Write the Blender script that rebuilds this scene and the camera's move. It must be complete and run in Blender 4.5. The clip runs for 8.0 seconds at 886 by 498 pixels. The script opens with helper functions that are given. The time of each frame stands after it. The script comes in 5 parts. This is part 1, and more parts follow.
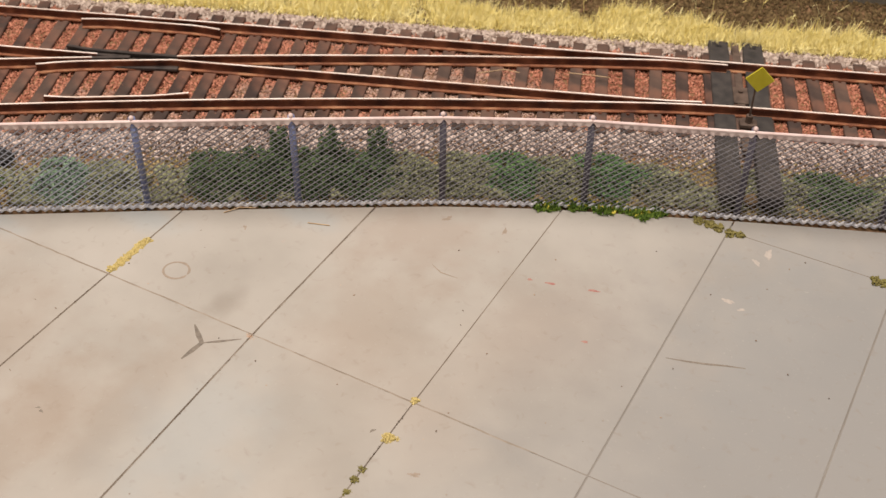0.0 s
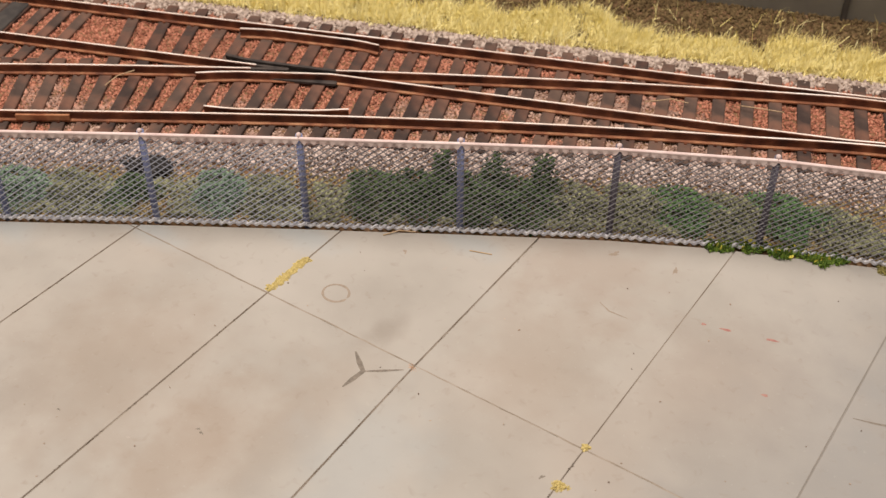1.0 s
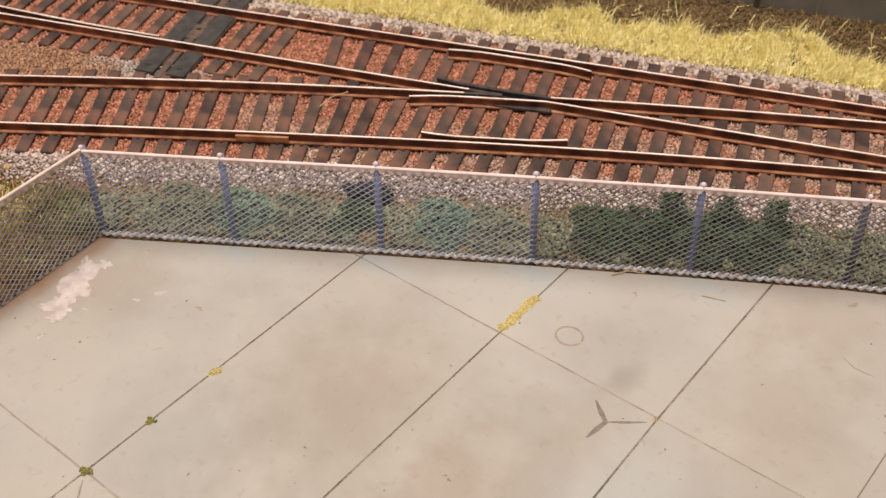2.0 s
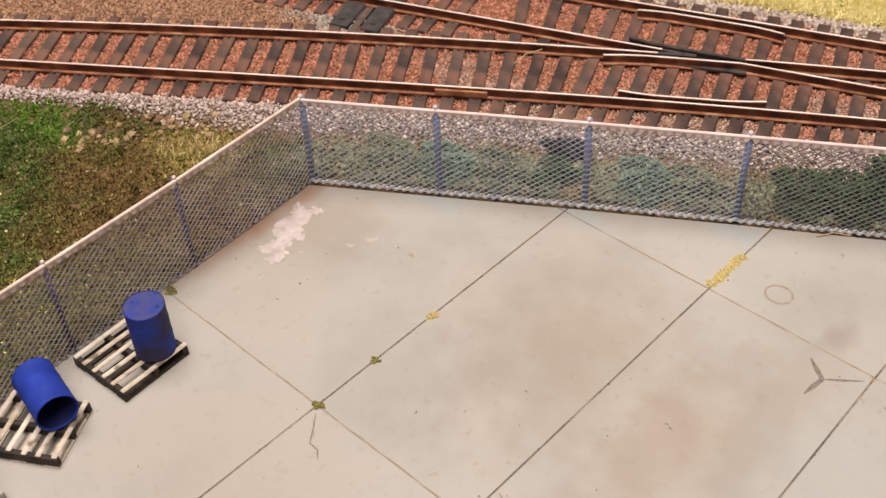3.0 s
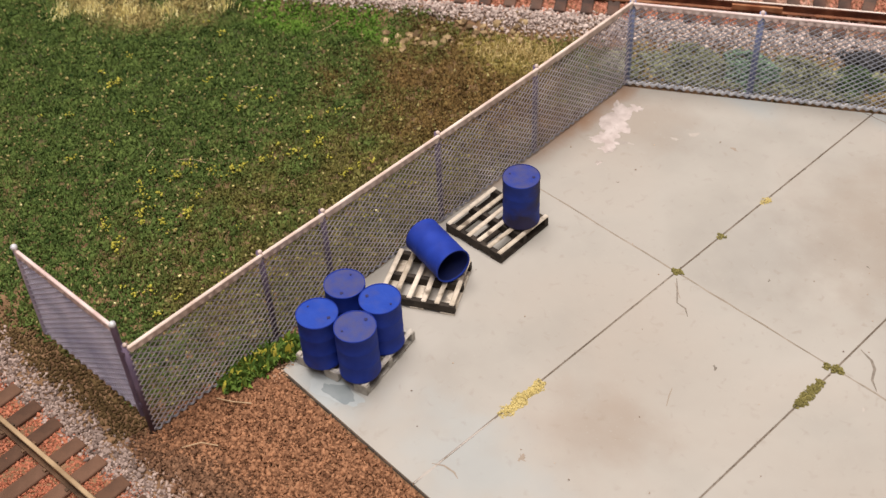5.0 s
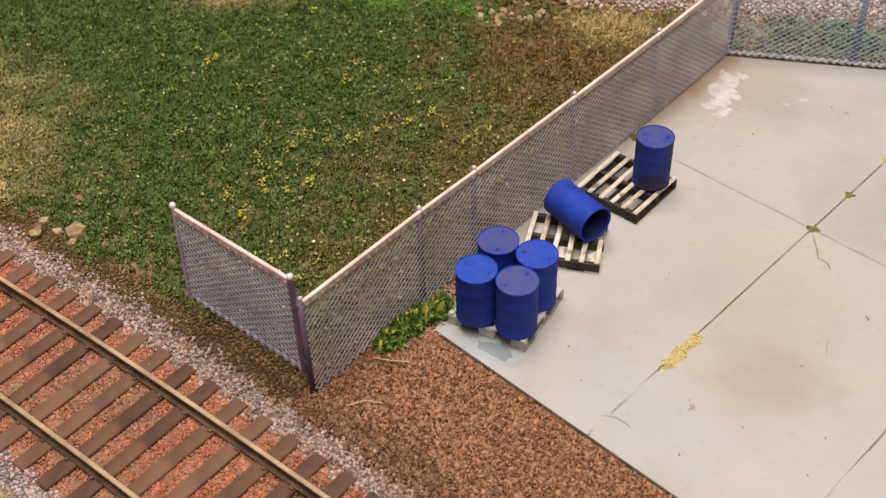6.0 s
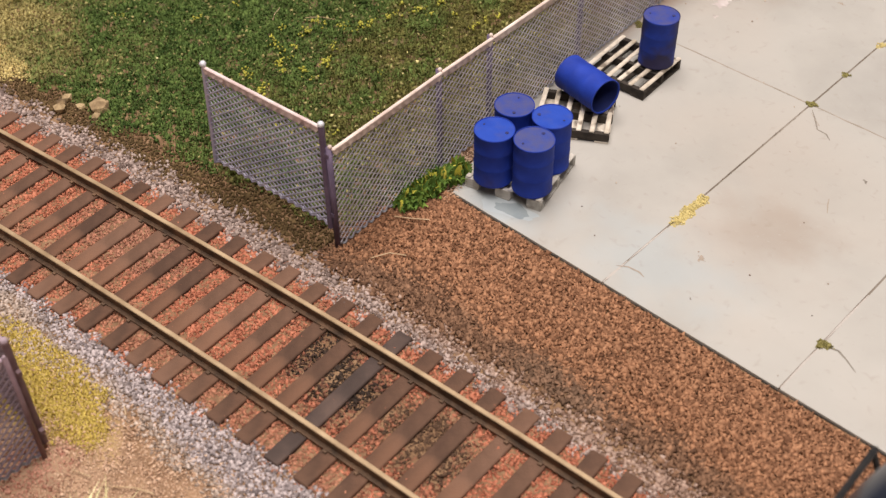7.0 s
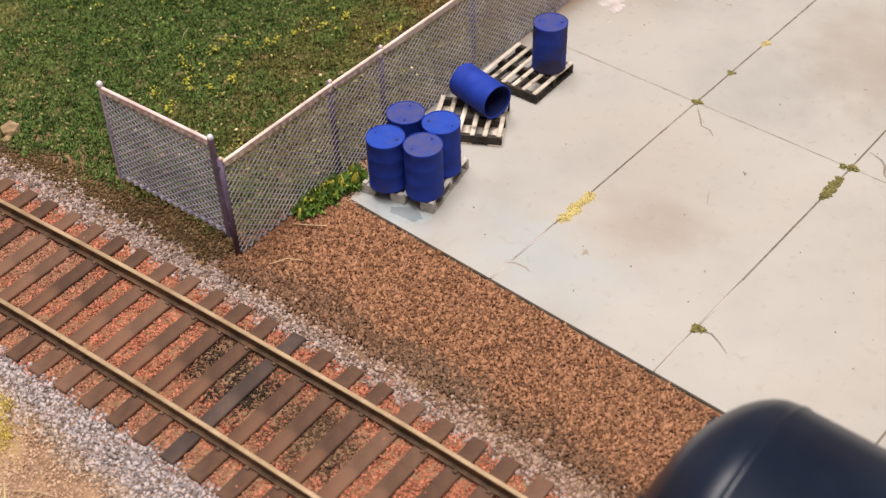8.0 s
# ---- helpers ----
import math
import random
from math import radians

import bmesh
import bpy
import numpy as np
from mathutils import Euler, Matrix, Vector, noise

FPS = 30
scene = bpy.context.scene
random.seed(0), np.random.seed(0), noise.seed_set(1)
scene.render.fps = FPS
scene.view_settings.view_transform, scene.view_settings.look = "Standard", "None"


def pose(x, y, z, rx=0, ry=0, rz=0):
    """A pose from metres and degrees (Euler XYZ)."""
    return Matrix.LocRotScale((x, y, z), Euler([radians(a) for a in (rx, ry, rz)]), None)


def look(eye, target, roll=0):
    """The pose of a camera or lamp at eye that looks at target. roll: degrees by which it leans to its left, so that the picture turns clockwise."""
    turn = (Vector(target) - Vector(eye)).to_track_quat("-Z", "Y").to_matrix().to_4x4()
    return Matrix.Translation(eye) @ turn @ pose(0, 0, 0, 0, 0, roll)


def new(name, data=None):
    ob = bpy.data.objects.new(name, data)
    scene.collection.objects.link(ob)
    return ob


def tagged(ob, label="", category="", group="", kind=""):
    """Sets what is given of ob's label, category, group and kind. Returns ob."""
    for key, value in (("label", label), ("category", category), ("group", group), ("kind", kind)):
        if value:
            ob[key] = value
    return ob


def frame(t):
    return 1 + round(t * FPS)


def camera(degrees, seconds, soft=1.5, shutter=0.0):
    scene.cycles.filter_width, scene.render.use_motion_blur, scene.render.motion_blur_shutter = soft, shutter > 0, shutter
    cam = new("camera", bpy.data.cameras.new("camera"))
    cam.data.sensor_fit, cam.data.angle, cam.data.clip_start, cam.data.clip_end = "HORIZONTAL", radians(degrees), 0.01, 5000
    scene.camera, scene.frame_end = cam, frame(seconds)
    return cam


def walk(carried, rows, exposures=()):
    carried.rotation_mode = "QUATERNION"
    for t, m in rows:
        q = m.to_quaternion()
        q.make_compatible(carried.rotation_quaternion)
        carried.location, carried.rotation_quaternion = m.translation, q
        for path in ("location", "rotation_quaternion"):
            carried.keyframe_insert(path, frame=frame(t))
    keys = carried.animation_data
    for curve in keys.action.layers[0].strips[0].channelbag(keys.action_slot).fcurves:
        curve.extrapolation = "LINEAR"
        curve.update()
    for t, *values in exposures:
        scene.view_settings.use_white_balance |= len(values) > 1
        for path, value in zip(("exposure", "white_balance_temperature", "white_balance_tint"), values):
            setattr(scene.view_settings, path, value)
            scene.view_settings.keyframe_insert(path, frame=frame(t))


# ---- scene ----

# A model railway yard, in real (model) size; lengths below are in millimetres unless said otherwise.
MM = 0.001

# ---- camera: eye and target in centimetres, roll in degrees ----
cam = camera(42.0, 8.0, soft=1.4)
cam.data.dof.use_dof, cam.data.dof.focus_distance, cam.data.dof.aperture_fstop = True, 0.195, 45.0
PATH = [
    (0.0, (15.143, -4.18, 13.01), (14.416, -2.831, 11.725), 0.8),
    (0.5, (14.503, -4.157, 12.709), (13.704, -2.845, 11.429), 0.6),
    (1.0, (13.59, -4.17, 12.803), (12.727, -2.891, 11.53), 0.3),
    (1.2, (12.948, -4.319, 12.847), (12.059, -3.057, 11.576), 0.2),
    (2.3, (10.663, -5.355, 13.679), (9.667, -4.231, 12.358), -2.0),
    (2.5, (10.427, -5.787, 13.718), (9.411, -4.692, 12.389), -2.5),
    (3.0, (9.744, -6.748, 13.642), (8.695, -5.7, 12.3), -2.9),
    (3.5, (9.356, -8.206, 13.635), (8.284, -7.207, 12.275), -3.3),
    (4.0, (9.156, -9.128, 13.473), (8.06, -8.178, 12.096), -4.0),
    (4.5, (8.772, -10.338, 13.849), (7.676, -9.395, 12.466), -3.7),
    (4.7, (8.408, -11.096, 13.973), (7.314, -10.153, 12.59), -3.4),
    (5.8, (6.432, -14.298, 13.449), (5.362, -13.259, 12.117), -2.3),
    (6.0, (6.13, -14.809, 13.238), (5.074, -13.773, 11.891), -2.0),
    (6.5, (6.083, -16.069, 12.884), (5.053, -15.032, 11.52), -1.2),
    (7.0, (6.798, -16.625, 12.398), (5.797, -15.575, 11.021), -0.7),
    (7.5, (7.615, -16.988, 12.465), (6.631, -15.924, 11.087), -0.9),
    (8.0, (8.262, -16.244, 12.749), (7.278, -15.155, 11.39), -1.9),
]
CM = 0.01
EXPOSURES = [(0.0, -0.13, 7050, 16.5), (1.0, -0.17, 7030, 16.5), (2.5, -0.07, 7000, 16.5), (4.0, -0.02, 6650, 15.5), (6.0, 0.04, 6600, 15.0), (8.0, 0.17, 6450, 15.0)]
walk(cam, [(t, look(Vector(e) * CM, Vector(g) * CM, roll)) for t, e, g, roll in PATH], EXPOSURES)

# ---- light: overhead lamp of the hobby room and an added weaker fill, both unseen (metres) ----
world = bpy.data.worlds.new("room_air")
world.use_nodes = True
world.node_tree.nodes["Background"].inputs[0].default_value = (1.0, 0.9, 0.78, 1)
world.node_tree.nodes["Background"].inputs[1].default_value = 0.02
scene.world = world
LAMPS = [((-0.15, 0.02, 1.25), 0.8, 21.4), ((0.4, -0.45, 1.25), 0.6, 8.4)]
for at, size, watts in LAMPS:
    data = bpy.data.lights.new("ceiling_lamp", "AREA")
    data.shape, data.size, data.energy, data.color = "DISK", size, watts, (1.0, 0.94, 0.875)
    ob = new("ceiling_lamp", data)
    ob.matrix_world = look(at, (at[0], at[1], 0))


# ---- materials ----
def material(name, colours, scale=1.0, rough=0.8, metal=0.0, bump=0.15, fine=6.0, island=0.0, spec=0.3,
             stain=None, stain_scale=0.06, stain_amount=0.5, stain_edge=(0.5, 0.62), obrand=0.0):
    """colours: two or three colours mixed by noise of that scale (features per millimetre); stain: a second, larger layer."""
    m = bpy.data.materials.new(name)
    m.use_nodes = True
    nt = m.node_tree
    n, l = nt.nodes, nt.links
    bsdf = n["Principled BSDF"]
    bsdf.inputs["Roughness"].default_value = rough
    bsdf.inputs["Metallic"].default_value = metal
    bsdf.inputs["Specular IOR Level"].default_value = spec
    tc = n.new("ShaderNodeTexCoord")
    mp = n.new("ShaderNodeMapping")
    mp.inputs["Scale"].default_value = (1000, 1000, 1000)
    l.new(tc.outputs["Object"], mp.inputs["Vector"])

    def noise_tex(sc, detail=4.0):
        t = n.new("ShaderNodeTexNoise")
        t.inputs["Scale"].default_value, t.inputs["Detail"].default_value = sc, detail
        l.new(mp.outputs["Vector"], t.inputs["Vector"])
        return t.outputs["Fac"]

    ramp = n.new("ShaderNodeValToRGB")
    el = ramp.color_ramp.elements
    spots = np.linspace(0.32, 0.68, len(colours))
    while len(el) < len(colours):
        el.new(0.5)
    for e, s, c in zip(el, spots, colours):
        e.position, e.color = s, (*c, 1)
    fac = noise_tex(scale)
    if island or obrand:
        if island:
            r = n.new("ShaderNodeNewGeometry").outputs["Random Per Island"]
        else:
            r = n.new("ShaderNodeObjectInfo").outputs["Random"]
        mix = n.new("ShaderNodeMix")
        mix.inputs["Factor"].default_value = island or obrand
        l.new(fac, mix.inputs["A"])
        l.new(r, mix.inputs["B"])
        fac = mix.outputs["Result"]
    l.new(fac, ramp.inputs["Fac"])
    colour = ramp.outputs["Color"]
    if stain:
        sr = n.new("ShaderNodeMapRange")
        sr.inputs["From Min"].default_value, sr.inputs["From Max"].default_value = stain_edge
        sr.inputs["To Max"].default_value = stain_amount
        l.new(noise_tex(stain_scale, 5.0), sr.inputs["Value"])
        mc = n.new("ShaderNodeMix")
        mc.data_type = "RGBA"
        mc.inputs[7].default_value = (*stain, 1)
        l.new(sr.outputs["Result"], mc.inputs[0])
        l.new(colour, mc.inputs[6])
        colour = mc.outputs[2]
    l.new(colour, bsdf.inputs["Base Color"])
    if bump:
        b = n.new("ShaderNodeBump")
        b.inputs["Strength"].default_value, b.inputs["Distance"].default_value = bump, 0.0003
        l.new(noise_tex(fine), b.inputs["Height"])
        l.new(b.outputs["Normal"], bsdf.inputs["Normal"])
    return m


def soft_stains(m, spots):
    """Lays soft-edged stains and tints into a material: (colour, amount, (x, y), (rx, ry)) in mm, and how ragged (1.6).
    """
    nt = m.node_tree
    n, l = nt.nodes, nt.links
    base = n["Principled BSDF"].inputs["Base Color"]
    colour = base.links[0].from_socket
    mp = [k for k in n if k.bl_idname == "ShaderNodeMapping"][0]
    big = n.new("ShaderNodeTexNoise")
    big.inputs["Scale"].default_value, big.inputs["Detail"].default_value = 0.16, 6
    l.new(mp.outputs["Vector"], big.inputs["Vector"])
    for c, amount, (cx, cy), (rx, ry), *gain in spots:
        mv = n.new("ShaderNodeMapping")
        mv.vector_type = "TEXTURE"
        mv.inputs["Location"].default_value = (cx, cy, 0)
        mv.inputs["Scale"].default_value = (rx, ry, 1000)
        l.new(mp.outputs["Vector"], mv.inputs["Vector"])
        ln = n.new("ShaderNodeVectorMath")
        ln.operation = "LENGTH"
        l.new(mv.outputs["Vector"], ln.inputs[0])
        ad = n.new("ShaderNodeMath")
        ad.operation = "MULTIPLY_ADD"
        ad.inputs[1].default_value = gain[0] if gain else 1.6
        l.new(big.outputs["Fac"], ad.inputs[0])
        l.new(ln.outputs["Value"], ad.inputs[2])
        mr = n.new("ShaderNodeMapRange")
        mr.interpolation_type = "SMOOTHSTEP"
        mr.inputs["From Min"].default_value, mr.inputs["From Max"].default_value = 0.9, 2.0
        mr.inputs["To Min"].default_value, mr.inputs["To Max"].default_value = amount, 0.0
        l.new(ad.outputs[0], mr.inputs["Value"])
        mc = n.new("ShaderNodeMix")
        mc.data_type = "RGBA"
        mc.inputs[7].default_value = (*c, 1)
        l.new(mr.outputs["Result"], mc.inputs[0])
        l.new(colour, mc.inputs[6])
        colour = mc.outputs[2]
    l.new(colour, base)


def mottle(m, c, scale, edge, amount):
    """Lays fine irregular specks of one more colour into a material."""
    nt = m.node_tree
    n, l = nt.nodes, nt.links
    base = n["Principled BSDF"].inputs["Base Color"]
    colour = base.links[0].from_socket
    mp = [k for k in n if k.bl_idname == "ShaderNodeMapping"][0]
    t = n.new("ShaderNodeTexNoise")
    t.inputs["Scale"].default_value, t.inputs["Detail"].default_value, t.inputs["Distortion"].default_value = scale, 7, 0.6
    l.new(mp.outputs["Vector"], t.inputs["Vector"])
    mr = n.new("ShaderNodeMapRange")
    mr.inputs["From Min"].default_value, mr.inputs["From Max"].default_value = edge
    mr.inputs["To Max"].default_value = amount
    l.new(t.outputs["Fac"], mr.inputs["Value"])
    mc = n.new("ShaderNodeMix")
    mc.data_type = "RGBA"
    mc.inputs[7].default_value = (*c, 1)
    l.new(mr.outputs["Result"], mc.inputs[0])
    l.new(colour, mc.inputs[6])
    l.new(mc.outputs[2], base)


def zone_material(name, zones, island=0.6, rough=0.95, patch=0.5, sharp=0.0):
    """Scattered grains whose colour changes from patch to patch. zones: first a pair of colours for everywhere, then
    (pair of colours, (x, y) of the patch's middle, (rx, ry) of its reach in mm)."""
    m = bpy.data.materials.new(name)
    m.use_nodes = True
    nt = m.node_tree
    n, l = nt.nodes, nt.links
    bsdf = n["Principled BSDF"]
    bsdf.inputs["Roughness"].default_value = rough
    bsdf.inputs["Specular IOR Level"].default_value = 0.1
    tc = n.new("ShaderNodeTexCoord")
    mp = n.new("ShaderNodeMapping")
    mp.inputs["Scale"].default_value = (1000, 1000, 1000)
    l.new(tc.outputs["Object"], mp.inputs["Vector"])
    big = n.new("ShaderNodeTexNoise")
    big.inputs["Scale"].default_value, big.inputs["Detail"].default_value = 0.09, 4
    l.new(mp.outputs["Vector"], big.inputs["Vector"])
    small = n.new("ShaderNodeTexNoise")
    small.inputs["Scale"].default_value = patch
    l.new(mp.outputs["Vector"], small.inputs["Vector"])
    rnd = n.new("ShaderNodeNewGeometry").outputs["Random Per Island"]
    tone = n.new("ShaderNodeMix")
    tone.inputs["Factor"].default_value = island
    if sharp:
        mq = n.new("ShaderNodeMapRange")
        mq.inputs["From Min"].default_value, mq.inputs["From Max"].default_value = 0.5 - sharp, 0.5 + sharp
        l.new(small.outputs["Fac"], mq.inputs["Value"])
        l.new(mq.outputs["Result"], tone.inputs["A"])
    else:
        l.new(small.outputs["Fac"], tone.inputs["A"])
    l.new(rnd, tone.inputs["B"])

    def pair(c):
        mc = n.new("ShaderNodeMix")
        mc.data_type = "RGBA"
        mc.inputs[6].default_value, mc.inputs[7].default_value = (*c[0], 1), (*c[1], 1)
        l.new(tone.outputs["Result"], mc.inputs[0])
        return mc.outputs[2]

    colour = pair(zones[0])
    for cols, (cx, cy), (rx, ry) in zones[1:]:
        mv = n.new("ShaderNodeMapping")
        mv.vector_type = "TEXTURE"
        mv.inputs["Location"].default_value = (cx, cy, 0)
        mv.inputs["Scale"].default_value = (rx, ry, 1000)
        l.new(mp.outputs["Vector"], mv.inputs["Vector"])
        ln = n.new("ShaderNodeVectorMath")
        ln.operation = "LENGTH"
        l.new(mv.outputs["Vector"], ln.inputs[0])
        ad = n.new("ShaderNodeMath")
        ad.operation = "MULTIPLY_ADD"
        ad.inputs[1].default_value = 2.2
        l.new(big.outputs["Fac"], ad.inputs[0])
        l.new(ln.outputs["Value"], ad.inputs[2])
        jt = n.new("ShaderNodeMath")
        jt.operation = "MULTIPLY_ADD"
        jt.inputs[1].default_value = 0.6
        l.new(rnd, jt.inputs[0])
        l.new(ad.outputs[0], jt.inputs[2])
        mr = n.new("ShaderNodeMapRange")
        mr.inputs["From Min"].default_value, mr.inputs["From Max"].default_value = 2.05, 2.65
        mr.inputs["To Min"].default_value, mr.inputs["To Max"].default_value = 1.0, 0.0
        l.new(jt.outputs[0], mr.inputs["Value"])
        mc = n.new("ShaderNodeMix")
        mc.data_type = "RGBA"
        l.new(mr.outputs["Result"], mc.inputs[0])
        l.new(colour, mc.inputs[6])
        l.new(pair(cols), mc.inputs[7])
        colour = mc.outputs[2]
    l.new(colour, bsdf.inputs["Base Color"])
    return m


M_ROOM = material("room_paint", [(0.44, 0.40, 0.36), (0.50, 0.46, 0.41)], scale=0.004, bump=0)
M_BENCH = material("bench_wood", [(0.20, 0.12, 0.065), (0.30, 0.19, 0.105)], scale=0.02, rough=0.6)
M_FIXTURE = material("fixture_enamel", [(0.8, 0.8, 0.78), (0.82, 0.82, 0.8)], scale=0.02, bump=0)
M_EARTH = material("bare_earth", [(0.13, 0.07, 0.035), (0.20, 0.115, 0.06), (0.27, 0.165, 0.09)], scale=0.35, fine=2.5, bump=0.6)
soft_stains(M_EARTH, [((0.035, 0.05, 0.016), 1.0, (-130, -28), (85, 60)), ((0.075, 0.06, 0.022), 0.9, (-50, -10), (14, 60)), ((0.12, 0.095, 0.035), 0.9, (-155, -78), (30, 34)), ((0.42, 0.28, 0.18), 0.95, (-10, -150), (90, 26)), ((0.40, 0.30, 0.06), 1.0, (-46, -130), (17, 6))])
M_CONCRETE = material("yard_concrete", [(0.332, 0.318, 0.288), (0.378, 0.364, 0.332), (0.408, 0.393, 0.36)], scale=0.05, rough=0.62,
                      fine=5, bump=0.08, stain=(0.30, 0.23, 0.175), stain_scale=0.024, stain_amount=0.35, stain_edge=(0.48, 0.74), obrand=0.1)
# the bluish colour is wet concrete by the pallet, elsewhere only a tint
TAN, PINK, GREY, BLUISH, RUST = (0.28, 0.222, 0.172), (0.318, 0.252, 0.205), (0.25, 0.245, 0.23), (0.34, 0.40, 0.425), (0.30, 0.165, 0.09)
# the wide grey spot at (177, 60) paints in dimmer light eastwards
soft_stains(M_CONCRETE, [(TAN, 0.4, (22, 34), (20, 25)), (TAN, 0.45, (44, 28), (8, 26)), (TAN, 0.35, (54, 42), (7, 22)), (GREY, 0.3, (8, 16), (14, 17)), (PINK, 0.4, (73, 97), (16, 15)),
                         (PINK, 0.35, (104, 86), (16, 19)), (TAN, 0.3, (75, 74), (14, 18)), (PINK, 0.3, (13, -36), (14, 12)), (BLUISH, 0.7, (-22, -58.5), (9, 4)), (BLUISH, 0.4, (4, -52), (18, 10)),
                         (RUST, 0.7, (-41.0, 24), (4.6, 19)), (BLUISH, 0.45, (-20, 48), (10, 4)), (BLUISH, 0.45, (3, 62), (10, 4)), (BLUISH, 0.45, (27, 76.5), (10, 4)), (BLUISH, 0.4, (52, 91), (10, 4)), (TAN, 0.35, (-30, 30), (12, 13)), (GREY, 0.4, (108, 60), (6, 4)), (BLUISH, 0.3, (140, 100), (20, 34)), (BLUISH, 0.3, (66, 40), (13, 18)), ((0.258, 0.262, 0.258), 0.85, (177, 60), (54, 92), 0.5), (RUST, 0.4, (-39, 8), (3.2, 30)), ((0.19, 0.165, 0.135), 0.33, (53, 65), (3, 5.5)), (TAN, 0.3, (14, -33), (9, 8))])
mottle(M_CONCRETE, (0.235, 0.19, 0.145), 0.55, (0.60, 0.78), 0.32)
mottle(M_CONCRETE, (0.43, 0.42, 0.39), 1.6, (0.64, 0.74), 0.3)
M_SLAB_EDGE = material("dirty_slab_edge", [(0.20, 0.165, 0.13), (0.27, 0.235, 0.195), (0.33, 0.30, 0.265)], scale=0.12, rough=0.85)
M_JOINT = material("joint_dirt", [(0.12, 0.099, 0.077), (0.18, 0.15, 0.117), (0.31, 0.275, 0.23)], scale=0.06)
# paler grey in the eastern joints imitates their soft, blurred look
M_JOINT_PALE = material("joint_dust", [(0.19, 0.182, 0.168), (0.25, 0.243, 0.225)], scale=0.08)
M_WHITE_SPILL = material("white_spill", [(0.40, 0.345, 0.325), (0.48, 0.425, 0.405), (0.56, 0.505, 0.485)], scale=0.5, rough=0.6, stain=(0.33, 0.30, 0.27), stain_scale=0.3, stain_amount=0.95, stain_edge=(0.57, 0.62))
M_PUDDLE = material("puddle_film", [(0.34, 0.385, 0.40), (0.40, 0.44, 0.45)], scale=0.4, rough=0.3, bump=0, spec=0.5)
M_PUDDLE_DEEP = material("puddle_wet", [(0.23, 0.27, 0.285), (0.28, 0.32, 0.33)], scale=0.4, rough=0.22, bump=0, spec=0.5)
M_SCUFF = material("pale_scuff", [(0.385, 0.35, 0.315), (0.45, 0.415, 0.38)], scale=1.5)
M_STAIN = material("dark_mark", [(0.15, 0.135, 0.115), (0.24, 0.21, 0.175)], scale=1.5)
M_RUSTFLECK = material("rust_fleck", [(0.33, 0.145, 0.13), (0.40, 0.24, 0.205)], scale=1.5)
M_CRACK = material("fine_crack", [(0.17, 0.15, 0.125), (0.25, 0.22, 0.185)], scale=1.5)
M_JOINTDUST = material("tan_joint_dust", [(0.20, 0.168, 0.132), (0.28, 0.24, 0.195), (0.345, 0.31, 0.265)], scale=0.25)
M_RINGMARK = material("ring_mark", [(0.27, 0.225, 0.18), (0.34, 0.285, 0.23)], scale=1.5)
M_RAIL_N = material("brown_rail", [(0.05, 0.03, 0.018), (0.10, 0.058, 0.033), (0.16, 0.09, 0.05)], scale=0.4, rough=0.7, fine=4, bump=0.2)
M_RAIL = material("rusty_rail", [(0.045, 0.015, 0.010), (0.11, 0.036, 0.020), (0.23, 0.085, 0.045)], scale=0.2, rough=0.3, metal=0.0, fine=4, bump=0.2)
# lighter rust than the web: light caught by the foot is in it
M_RAILFOOT = material("rusty_rail_foot_lit", [(0.13, 0.045, 0.024), (0.30, 0.115, 0.055), (0.46, 0.23, 0.12)], scale=0.25, rough=0.6, fine=4, bump=0.2)
# near-white base puts the lamp glints on the worn heads into colour
M_RAILTOP = material("worn_rail_head_glint", [(0.74, 0.62, 0.53), (0.95, 0.90, 0.85)], scale=0.15, rough=0.3, metal=0.0, bump=0.05, spec=0.6)
M_RAILTOP_N = material("tan_rail_head", [(0.27, 0.185, 0.105), (0.44, 0.325, 0.20)], scale=0.25, rough=0.55, metal=0.3, bump=0.05)
M_TIE = material("tie_dark", [(0.042, 0.028, 0.025), (0.075, 0.051, 0.042), (0.125, 0.080, 0.062)], scale=0.25, rough=0.85, obrand=0.3, fine=3, bump=0.3,
                 stain=(0.22, 0.10, 0.066), stain_scale=0.14, stain_amount=0.62, stain_edge=(0.45, 0.68))
M_TIE_N = material("tie_brown", [(0.068, 0.036, 0.023), (0.110, 0.059, 0.037), (0.160, 0.087, 0.056)], scale=0.25, rough=0.85, obrand=0.3, fine=3, bump=0.3,
                   stain=(0.20, 0.098, 0.056), stain_scale=0.09, stain_amount=0.55, stain_edge=(0.5, 0.68))
M_HEADBLOCK = material("headblock_black", [(0.034, 0.032, 0.032), (0.066, 0.060, 0.056)], scale=0.5, rough=0.6)
M_FROG = material("dark_frog_metal", [(0.03, 0.026, 0.026), (0.075, 0.062, 0.056)], scale=0.4, rough=0.5, bump=0.2)
M_TIE_OILY = material("tie_oily", [(0.034, 0.022, 0.018), (0.058, 0.038, 0.031), (0.10, 0.064, 0.050)], scale=0.15, rough=0.7, fine=3, bump=0.3)
M_BLACK = material("black_plastic", [(0.012, 0.012, 0.013), (0.03, 0.028, 0.027)], scale=0.5, rough=0.6)
